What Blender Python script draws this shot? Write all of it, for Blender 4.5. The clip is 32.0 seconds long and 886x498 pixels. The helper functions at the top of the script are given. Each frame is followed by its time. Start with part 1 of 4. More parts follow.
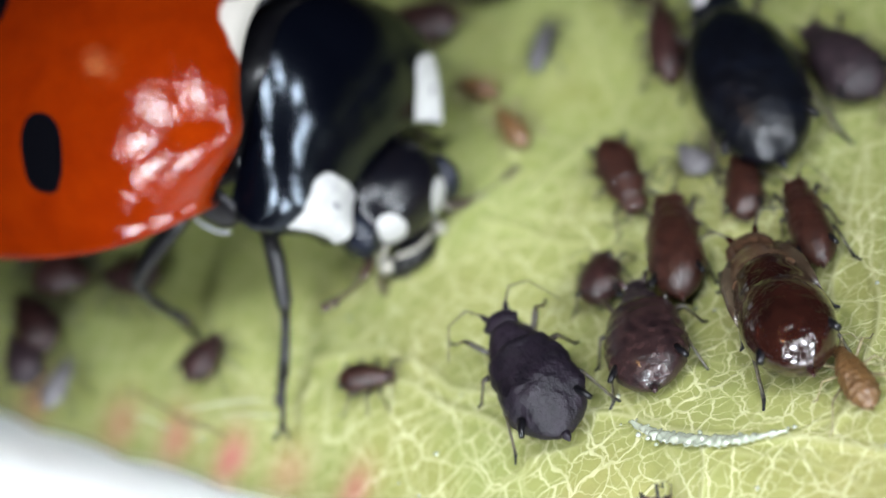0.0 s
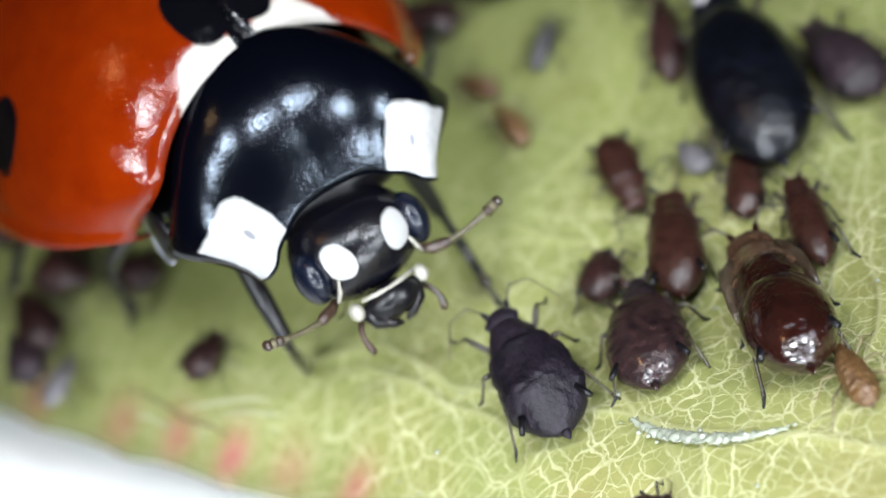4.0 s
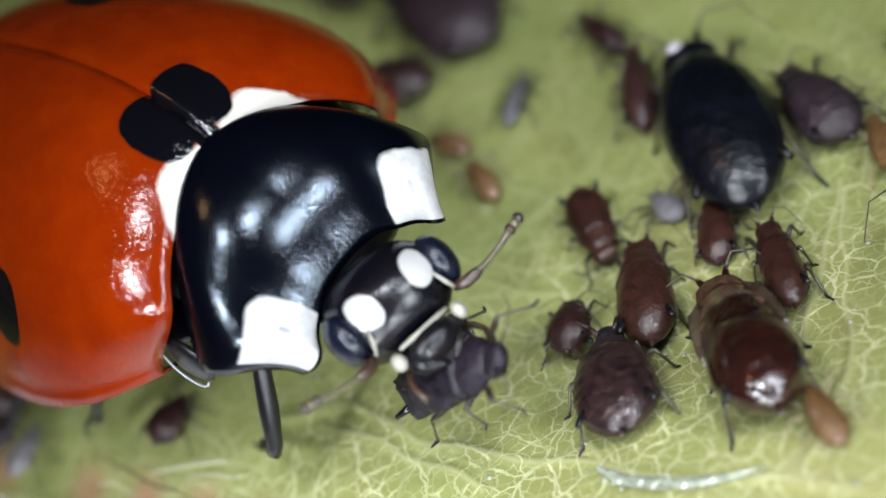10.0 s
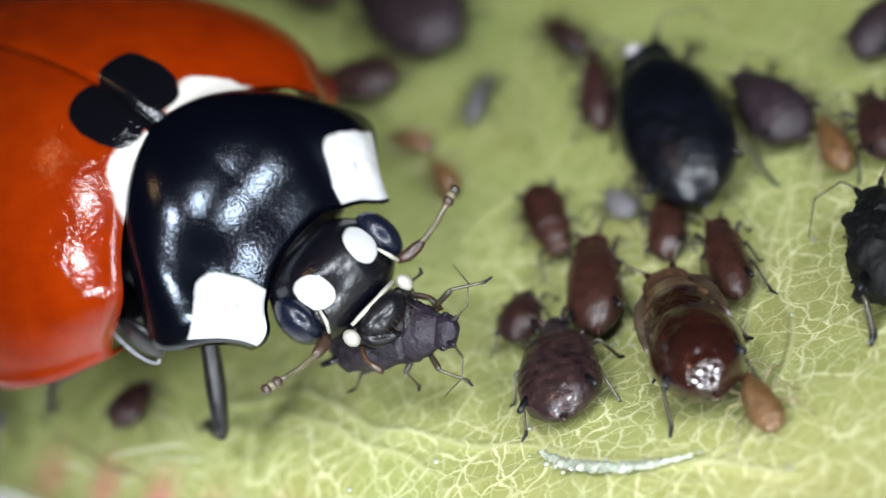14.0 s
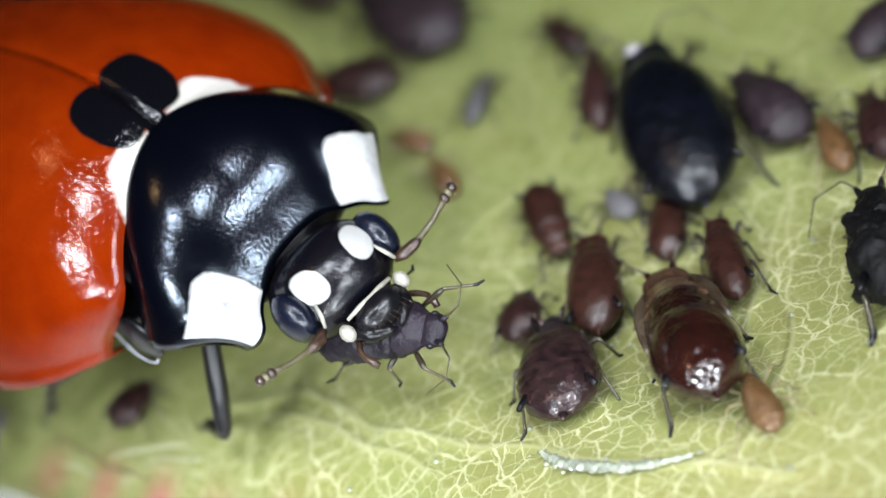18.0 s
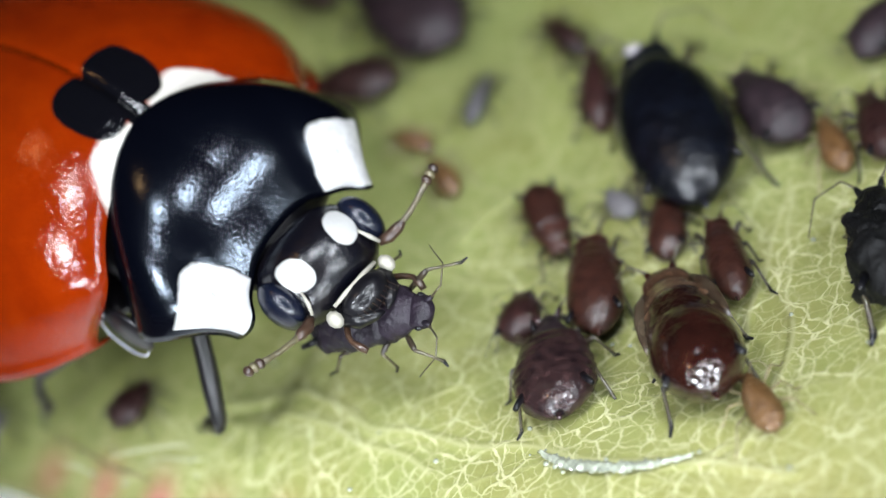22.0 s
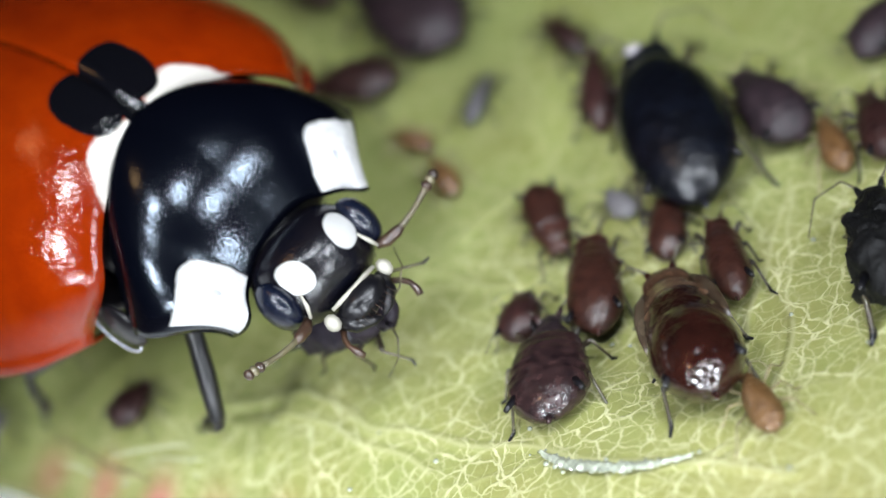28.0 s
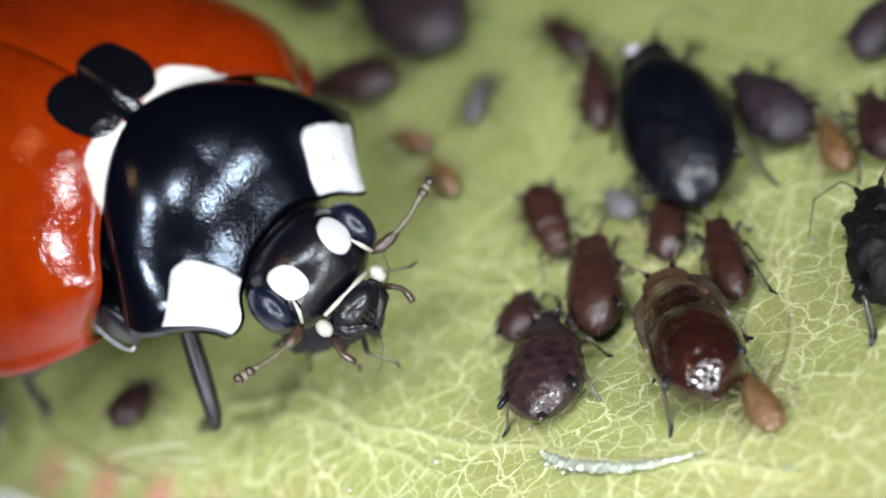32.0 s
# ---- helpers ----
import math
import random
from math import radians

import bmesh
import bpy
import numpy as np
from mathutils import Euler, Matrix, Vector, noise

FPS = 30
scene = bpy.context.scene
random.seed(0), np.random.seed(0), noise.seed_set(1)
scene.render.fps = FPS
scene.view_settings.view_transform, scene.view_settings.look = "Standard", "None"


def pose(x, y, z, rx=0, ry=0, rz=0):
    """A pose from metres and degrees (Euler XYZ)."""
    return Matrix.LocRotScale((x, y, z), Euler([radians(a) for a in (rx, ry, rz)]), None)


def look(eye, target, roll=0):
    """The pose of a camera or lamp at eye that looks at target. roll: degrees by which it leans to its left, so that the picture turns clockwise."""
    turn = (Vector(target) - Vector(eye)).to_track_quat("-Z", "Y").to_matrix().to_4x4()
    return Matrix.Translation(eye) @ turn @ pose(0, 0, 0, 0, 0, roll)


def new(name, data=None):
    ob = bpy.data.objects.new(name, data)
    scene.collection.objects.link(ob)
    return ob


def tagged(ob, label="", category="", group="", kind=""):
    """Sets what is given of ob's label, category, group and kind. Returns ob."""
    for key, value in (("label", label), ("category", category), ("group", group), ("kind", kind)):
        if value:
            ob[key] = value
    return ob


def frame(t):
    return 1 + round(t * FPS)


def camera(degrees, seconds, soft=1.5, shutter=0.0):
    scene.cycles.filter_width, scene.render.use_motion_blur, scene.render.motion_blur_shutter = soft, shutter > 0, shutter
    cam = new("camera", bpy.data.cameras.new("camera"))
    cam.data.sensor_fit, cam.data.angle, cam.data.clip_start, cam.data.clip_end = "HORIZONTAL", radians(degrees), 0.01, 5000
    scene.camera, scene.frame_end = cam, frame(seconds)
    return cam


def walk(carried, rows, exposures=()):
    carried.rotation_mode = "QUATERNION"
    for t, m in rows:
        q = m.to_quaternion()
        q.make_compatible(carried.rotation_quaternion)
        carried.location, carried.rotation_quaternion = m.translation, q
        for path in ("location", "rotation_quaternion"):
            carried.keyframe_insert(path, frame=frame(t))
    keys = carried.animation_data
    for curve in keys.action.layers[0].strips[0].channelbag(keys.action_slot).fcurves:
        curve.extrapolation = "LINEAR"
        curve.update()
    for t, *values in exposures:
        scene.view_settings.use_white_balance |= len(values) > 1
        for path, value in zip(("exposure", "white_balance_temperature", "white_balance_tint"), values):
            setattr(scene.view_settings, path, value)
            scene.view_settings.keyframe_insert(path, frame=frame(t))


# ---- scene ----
MM = 0.001  # the scene is life size: a few millimetres of leaf

# ---- camera ----
cam = camera(14, 32.0, soft=1.5)
cam.data.dof.use_dof = True
cam.data.dof.focus_distance = 34.75 * MM
cam.data.dof.aperture_fstop = 104
walk(cam, [
    (0, pose(-0.000065, -0.025090, 0.027995, 38.882, 16.878, -19.954)),
    (6, pose(0.000000, -0.025159, 0.027942, 38.982, 17.057, -19.923)),
    (7, pose(-0.000125, -0.025156, 0.027917, 39.064, 16.938, -20.066)),
    (7.3, pose(-0.000125, -0.025156, 0.027917, 39.064, 16.938, -20.066)),
    (7.5, pose(-0.000059, -0.024728, 0.028392, 37.990, 16.681, -19.923)),
    (7.7, pose(-0.000144, -0.025314, 0.027594, 39.694, 17.063, -19.899)),
    (8, pose(-0.000144, -0.025314, 0.027594, 39.694, 17.063, -19.899)),
    (8.5, pose(-0.000583, -0.024434, 0.027446, 39.279, 15.907, -19.966)),
    (9, pose(-0.001563, -0.024176, 0.026599, 40.624, 14.740, -20.306)),
    (9.5, pose(-0.000066, -0.025091, 0.026056, 41.439, 17.584, -19.522)),
    (10, pose(0.000530, -0.025861, 0.026026, 42.114, 18.668, -19.505)),
    (10.5, pose(0.000515, -0.026222, 0.026060, 42.549, 18.231, -19.266)),
    (11, pose(0.000743, -0.026503, 0.026168, 42.632, 18.187, -18.890)),
    (11.5, pose(0.000795, -0.026728, 0.026157, 42.841, 18.220, -18.761)),
    (12, pose(0.000957, -0.026938, 0.025959, 43.208, 18.437, -18.450)),
    (13, pose(0.001064, -0.027188, 0.025703, 43.705, 18.518, -18.022)),
    (32, pose(0.001064, -0.027188, 0.025703, 43.705, 18.518, -18.022)),
], exposures=[(0, -0.06), (2, 0.0), (7, -0.02), (8.5, -0.08), (13, -0.16), (14, 0.06), (17, 0.06), (32, 0.06)])

# ---- world and lamps ----
world = bpy.data.worlds.new("dim_room")
scene.world = world
world.use_nodes = True
world.node_tree.nodes["Background"].inputs[0].default_value = (0.55, 0.72, 1.0, 1)
world.node_tree.nodes["Background"].inputs[1].default_value = 0.008

AIM = Vector((0.8, -1.6, 0.3)) * MM
EYE_WAY = Vector((0.0, -0.775, 0.63)).normalized()
SIDE = Vector((1, 0, 0))
TOP = EYE_WAY.cross(SIDE).normalized()


def ring_led(k, count, radius, reach, watts, size, color):
    """One diode of the ring lamp round the lens."""
    a = 2 * math.pi * (k + 0.5) / count
    eye = AIM + (EYE_WAY * reach + (SIDE * math.cos(a) + TOP * math.sin(a)) * radius) * MM
    lamp = bpy.data.lights.new("ring_diode", "AREA")
    lamp.spread = radians(27)
    lamp.shape, lamp.size, lamp.energy, lamp.color = "DISK", size * MM, watts, color
    new("ring_diode", lamp).matrix_world = look(eye, AIM)


for k in range(8):
    ring_led(k, 8, 26.0, 34.5, 0.000282 * (1.15, 1.15, 1.2, 1.45, 1.4, 1.15, 0.9, 0.95)[k], 7.5, (0.86, 0.93, 1.0))
# a warm desk lamp well behind the microscope
desk = bpy.data.lights.new("desk_lamp", "AREA")
desk.shape, desk.size, desk.energy, desk.color = "DISK", 0.02, 0.06, (1.0, 0.55, 0.22)
new("desk_lamp", desk).matrix_world = look((-0.12, 0.06, 0.30), AIM)


# ---- materials ----
def mat(name, color, rough=0.5, spec=0.5, coat=0.0, metal=0.0):
    m = bpy.data.materials.new(name)
    m.use_nodes = True
    b = m.node_tree.nodes["Principled BSDF"]
    b.inputs["Base Color"].default_value = (*color, 1)
    b.inputs["Roughness"].default_value = rough
    b.inputs["Specular IOR Level"].default_value = spec
    b.inputs["Coat Weight"].default_value = coat
    b.inputs["Coat Roughness"].default_value = 0.08
    b.inputs["Metallic"].default_value = metal
    return m


def add(m, kind, **values):
    n = m.node_tree.nodes.new(kind)
    for key, v in values.items():
        if key in n.inputs:
            n.inputs[key].default_value = v
    return n


def link(m, a, b):
    m.node_tree.links.new(a, b)


def bsdf(m):
    return m.node_tree.nodes["Principled BSDF"]


def local_place(m, unit=1000):
    """Object coordinates in millimetres."""
    tc = add(m, "ShaderNodeTexCoord")
    sc = add(m, "ShaderNodeVectorMath")
    sc.operation = "SCALE"
    sc.inputs["Scale"].default_value = unit
    link(m, tc.outputs["Object"], sc.inputs[0])
    return sc.outputs[0]


def noise_tex(m, vec, scale, detail=4, rough=0.55):
    n = add(m, "ShaderNodeTexNoise", Scale=scale, Detail=detail, Roughness=rough)
    link(m, vec, n.inputs["Vector"])
    return n.outputs[0]


def ramp(m, fac, stops):
    r = add(m, "ShaderNodeValToRGB")
    els = r.color_ramp.elements
    while len(els) < len(stops):
        els.new(0.5)
    for e, (p, c) in zip(els, stops):
        e.position, e.color = p, (*c, 1)
    link(m, fac, r.inputs[0])
    return r.outputs[0]


def mix(m, fac, a, b):
    n = m.node_tree.nodes.new("ShaderNodeMix")
    n.data_type = "RGBA"
    for v, s in ((fac, n.inputs[0]), (a, n.inputs[6]), (b, n.inputs[7])):
        if isinstance(v, (int, float)):
            s.default_value = v
        elif isinstance(v, tuple):
            s.default_value = (*v, 1)
        else:
            link(m, v, s)
    return n.outputs[2]


def math_node(m, op, a, b=0.0, c=0.0):
    n = add(m, "ShaderNodeMath")
    n.operation = op
    for v, s in zip((a, b, c), n.inputs):
        if isinstance(v, (int, float)):
            s.default_value = v
        else:
            link(m, v, s)
    return n.outputs[0]


def bump(m, height, strength, depth):
    n = add(m, "ShaderNodeBump", Strength=strength, Distance=depth * MM)
    link(m, height, n.inputs["Height"])
    link(m, n.outputs[0], bsdf(m).inputs["Normal"])
    return n


def blot(m, vec, centre, radii, power=2.0, wobble=None, soft=0.03, spin=0.0):
    """1 inside a rounded mark on a surface, 0 outside."""
    mp = add(m, "ShaderNodeMapping")
    mp.vector_type = "TEXTURE"
    mp.inputs["Location"].default_value = centre
    mp.inputs["Rotation"].default_value = (0, 0, spin)
    mp.inputs["Scale"].default_value = radii
    link(m, vec, mp.inputs["Vector"])
    sp = add(m, "ShaderNodeSeparateXYZ")
    link(m, mp.outputs[0], sp.inputs[0])
    total = None
    for i in range(3):
        p = math_node(m, "POWER", math_node(m, "ABSOLUTE", sp.outputs[i]), power)
        total = p if total is None else math_node(m, "ADD", total, p)
    if wobble is not None:
        total = math_node(m, "ADD", total, wobble)
    n = add(m, "ShaderNodeMapRange")
    n.inputs["From Min"].default_value, n.inputs["From Max"].default_value = 1 + soft, 1 - soft
    link(m, total, n.inputs["Value"])
    return n.outputs[0]


def either(m, a, b):
    return math_node(m, "MAXIMUM", a, b)


def elytron_paint(name):
    m = mat(name, (0.5, 0.05, 0.0), 0.22, 0.34, 0.06)
    p = local_place(m, 1000 / 1.083)
    wob = math_node(m, "MULTIPLY", math_node(m, "SUBTRACT", noise_tex(m, p, 5.0, 2), 0.5), 0.35)
    fine = noise_tex(m, p, 3.0, 5)
    red = ramp(m, fine, [(0.25, (0.122, 0.0088, 0.0003)), (0.55, (0.155, 0.0130, 0.0004)), (0.85, (0.185, 0.0180, 0.0005))])
    black = None
    for sy in (-1, 1):
        for c, r in (((1.32, 0.22 * sy, 0), (0.33, 0.29, 9)), ((0.09, 1.95 * sy, 0), (0.24, 0.17, 9)),
                     ((-0.85, 0.95 * sy, 0), (0.40, 0.30, 9)), ((-2.2, 1.55 * sy, 0), (0.42, 0.42, 9))):
            b = blot(m, p, c, r, 2.4, wob, 0.10)
            black = b if black is None else either(m, black, b)
    white = None
    for sy in (-1, 1):
        w = blot(m, p, (1.84, 0.50 * sy, 0), (0.30, 0.50, 9), 1.5, wob, 0.10, spin=-0.30 * sy)
        white = w if white is None else either(m, white, w)
    black = either(m, black, blot(m, p, (1.62, 0, 0), (0.30, 0.13, 9), 2.0, wob, 0.1))
    col = mix(m, white, red, (0.44, 0.41, 0.37))
    col = mix(m, black, col, (0.002, 0.002, 0.003))
    link(m, col, bsdf(m).inputs["Base Color"])
    pits = math_node(m, "MULTIPLY", noise_tex(m, p, 24.0, 3), 0.7)
    # wrinkled towards the front edge
    sx = add(m, "ShaderNodeSeparateXYZ")
    link(m, p, sx.inputs[0])
    fore = add(m, "ShaderNodeMapRange")
    fore.inputs["From Min"].default_value, fore.inputs["From Max"].default_value = 0.3, 1.1
    link(m, sx.outputs[0], fore.inputs["Value"])
    creases = math_node(m, "MULTIPLY", noise_tex(m, p, 7.0, 4, 0.6), math_node(m, "MULTIPLY_ADD", fore.outputs[0], 2.2, 0.3))
    bump(m, math_node(m, "ADD", pits, creases), 0.6, 0.008)
    link(m, ramp(m, noise_tex(m, p, 2.0, 3), [(0.3, (0.05, 0.05, 0.05)), (0.7, (0.10, 0.10, 0.10))]), bsdf(m).inputs["Roughness"])
    return m


def pronotum_paint(name):
    """Black with a squarish white corner on each side; the map runs from back to front and from the middle outwards."""
    m = mat(name, (0.004, 0.005, 0.009), 0.165, 0.42, 0.0)
    p = local_place(m, 1000 / 1.083)
    tc, uv = add(m, "ShaderNodeTexCoord"), add(m, "ShaderNodeSeparateXYZ")
    link(m, tc.outputs["UV"], uv.inputs[0])
    u, v = uv.outputs[0], uv.outputs[1]
    wob = math_node(m, "MULTIPLY", math_node(m, "SUBTRACT", noise_tex(m, p, 6.0, 3), 0.5), 0.045)
    inner = math_node(m, "MULTIPLY_ADD", u, 0.35, math_node(m, "SUBTRACT", v, 0.93))
    hind = math_node(m, "MULTIPLY_ADD", v, 0.36, math_node(m, "SUBTRACT", u, 0.945))
    n = add(m, "ShaderNodeMath")
    n.operation = "SMOOTH_MIN"
    link(m, inner, n.inputs[0])
    link(m, hind, n.inputs[1])
    n.inputs[2].default_value = 0.10
    white = add(m, "ShaderNodeMapRange")
    white.inputs["From Min"].default_value, white.inputs["From Max"].default_value = -0.022, 0.004
    link(m, math_node(m, "ADD", n.outputs[0], wob), white.inputs["Value"])
    hem = math_node(m, "MULTIPLY", math_node(m, "LESS_THAN", math_node(m, "MULTIPLY_ADD", wob, 0.2, v), 0.960), math_node(m, "LESS_THAN", u, 0.985))
    pale = ramp(m, noise_tex(m, p, 9.0, 4), [(0.3, (0.30, 0.295, 0.30)), (0.6, (0.38, 0.375, 0.37))])
    # a small grey mark in the middle of each white corner
    grey_mark = blot(m, tc.outputs["UV"], (0.85, 0.81, 0), (0.030, 0.016, 9), 2.0, math_node(m, "MULTIPLY", wob, 28.0), 0.3)
    pale = mix(m, math_node(m, "MULTIPLY", grey_mark, 0.7), pale, (0.10, 0.10, 0.12))
    col = mix(m, math_node(m, "MULTIPLY", white.outputs[0], hem), (0.0007, 0.0009, 0.0022), pale)
    link(m, col, bsdf(m).inputs["Base Color"])
    grain = math_node(m, "ADD", noise_tex(m, p, 34.0, 2), math_node(m, "MULTIPLY", noise_tex(m, p, 12.0, 2), 0.5))
    bump(m, grain, 0.6, 0.0046)
    # the blue cast of the highlights, put into the shell's reflection colour
    bsdf(m).inputs["Specular Tint"].default_value = (0.76, 0.87, 1.0, 1)
    return m


def head_paint(name):
    m = mat(name, (0.005, 0.005, 0.008), 0.24, 0.4)
    p = local_place(m, 1000 / 1.083)
    wob = math_node(m, "MULTIPLY", math_node(m, "SUBTRACT", noise_tex(m, p, 6.0, 2), 0.5), 0.4)
    white = None
    for sy in (-1, 1):
        w = blot(m, p, (3.30, 0.300 * sy, 0.78), (0.9, 0.135, 0.160), 2.3, wob, 0.12)
        white = w if white is None else either(m, white, w)
    dark = ramp(m, noise_tex(m, p, 4.0, 4), [(0.35, (0.0014, 0.0016, 0.0036)), (0.75, (0.004, 0.003, 0.0038))])
    link(m, mix(m, white, dark, (0.33, 0.325, 0.32)), bsdf(m).inputs["Base Color"])
    bump(m, noise_tex(m, p, 20.0, 3), 0.7, 0.008)
    return m


def shell(name, dark, light, rough, coat, grain=9.0, dent=0.05, vary=0.25):
    """The mottled skin of an insect; each one a little lighter or darker."""
    m = mat(name, dark, rough, 0.5, coat)
    p = local_place(m)
    info = add(m, "ShaderNodeObjectInfo")
    f = math_node(m, "ADD", noise_tex(m, p, grain, 4), math_node(m, "MULTIPLY", math_node(m, "SUBTRACT", info.outputs["Random"], 0.5), vary))
    link(m, ramp(m, f, [(0.3, dark), (0.72, light)]), bsdf(m).inputs["Base Color"])
    bump(m, noise_tex(m, p, grain * 1.2, 4), 0.6, dent * 0.4)
    return m


ELYTRA = elytron_paint("red_elytra")
PRONOTUM = pronotum_paint("black_pronotum")
HEAD = head_paint("black_head")
BLACK = shell("black_chitin", (0.0018, 0.0018, 0.0028), (0.006, 0.0055, 0.007), 0.32, 0.1, dent=0.012)
EYE = shell("compound_eye", (0.0018, 0.0027, 0.0075), (0.004, 0.006, 0.0150), 0.27, 0.0, 30.0, 0.012, 0.0)
bsdf(EYE).inputs["Specular IOR Level"].default_value = 0.4
bsdf(BLACK).inputs["Specular IOR Level"].default_value = 0.25
CREAM = mat("cream_chitin", (0.27, 0.255, 0.215), 0.45)
RIM = mat("pale_rim", (0.36, 0.37, 0.41), 0.3)
DARK_RED = shell("dark_antenna", (0.012, 0.006, 0.004), (0.045, 0.022, 0.012), 0.35, 0.2)
LEG_BLACK = shell("black_leg", (0.0018, 0.0018, 0.0026), (0.007, 0.0065, 0.008), 0.36, 0.0, dent=0.02)
bsdf(LEG_BLACK).inputs["Specular IOR Level"].default_value = 0.4
AMBER = shell("amber_chitin", (0.034, 0.029, 0.015), (0.095, 0.080, 0.042), 0.35, 0.1)
A_BROWN = shell("brown_skin", (0.010, 0.0040, 0.0042), (0.034, 0.0125, 0.011), 0.40, 0.05, dent=0.09)
A_PREY = shell("wrinkled_purple_skin", (0.0036, 0.0024, 0.0050), (0.0125, 0.0080, 0.0140), 0.46, 0.0, 7.0, 0.16)
bsdf(A_PREY).inputs["Specular IOR Level"].default_value = 0.28
A_PLUM = shell("plum_brown_skin", (0.008, 0.0042, 0.0050), (0.034, 0.0165, 0.0160), 0.27, 0.25, 9.0, 0.10)
A_RED = shell("red_brown_skin", (0.0125, 0.0046, 0.0036), (0.038, 0.0130, 0.0088), 0.34, 0.10, dent=0.08)
A_GLOSS = shell("glossy_brown_skin", (0.009, 0.0026, 0.0020), (0.022, 0.006, 0.004), 0.09, 0.9, 4.0, 0.3)
A_GREY = shell("grey_purple_skin", (0.010, 0.0064, 0.0088), (0.027, 0.0155, 0.0195), 0.46, 0.0, 8.0, 0.12)
for soft in (A_BROWN, A_GREY, A_RED, A_PLUM):
    bsdf(soft).inputs["Specular IOR Level"].default_value = 0.36
A_BLACK = shell("black_skin", (0.0010, 0.0012, 0.0027), (0.0026, 0.0036, 0.0078), 0.33, 0.08, 5.0, 0.12)
bsdf(A_BLACK).inputs["Specular IOR Level"].default_value = 0.35
A_CHAR = shell("charred_skin", (0.0007, 0.0007, 0.0010), (0.0030, 0.0030, 0.0034), 0.55, 0.0, 12.0, 0.2)
bsdf(A_CHAR).inputs["Specular IOR Level"].default_value = 0.25
A_ORANGE = shell("orange_skin", (0.060, 0.028, 0.010), (0.14, 0.072, 0.026), 0.33, 0.2, 12.0, 0.2)
A_PALE = shell("cast_skin", (0.050, 0.048, 0.055), (0.14, 0.13, 0.135), 0.5, 0.0, 9.0, 0.06)
A_CLEAR = shell("tan_translucent_skin", (0.030, 0.014, 0.008), (0.085, 0.048, 0.028), 0.22, 0.4)
LEG = shell("dark_leg", (0.007, 0.005, 0.004), (0.030, 0.022, 0.013), 0.4, 0.0, 14.0, 0.01)
SHIN_TAN = shell("tan_shin", (0.020, 0.016, 0.008), (0.065, 0.054, 0.028), 0.35, 0.1, 14.0, 0.01)
WING_BUD = shell("wing_bud", (0.030, 0.018, 0.011), (0.075, 0.055, 0.036), 0.25, 0.3, 6.0, 0.03)
bsdf(WING_BUD).inputs["Transmission Weight"].default_value = 0.2
LEG_PALE = shell("pale_leg", (0.10, 0.085, 0.040), (0.22, 0.18, 0.09), 0.4, 0.0, 14.0, 0.01)
DEW = mat("dew", (0.34, 0.32, 0.33), 0.2, 0.5, 0.5)
DRY = shell("dried_margin", (0.05, 0.03, 0.012), (0.13, 0.08, 0.03), 0.5, 0.0)
HAIR = mat("pale_fibre", (0.40, 0.40, 0.28), 0.35)
FILM = mat("glassy_film", (0.42, 0.45, 0.36), 0.10, 0.9, 0.5)
bsdf(FILM).inputs["Transmission Weight"].default_value = 0.40
bsdf(FILM).inputs["IOR"].default_value = 1.4


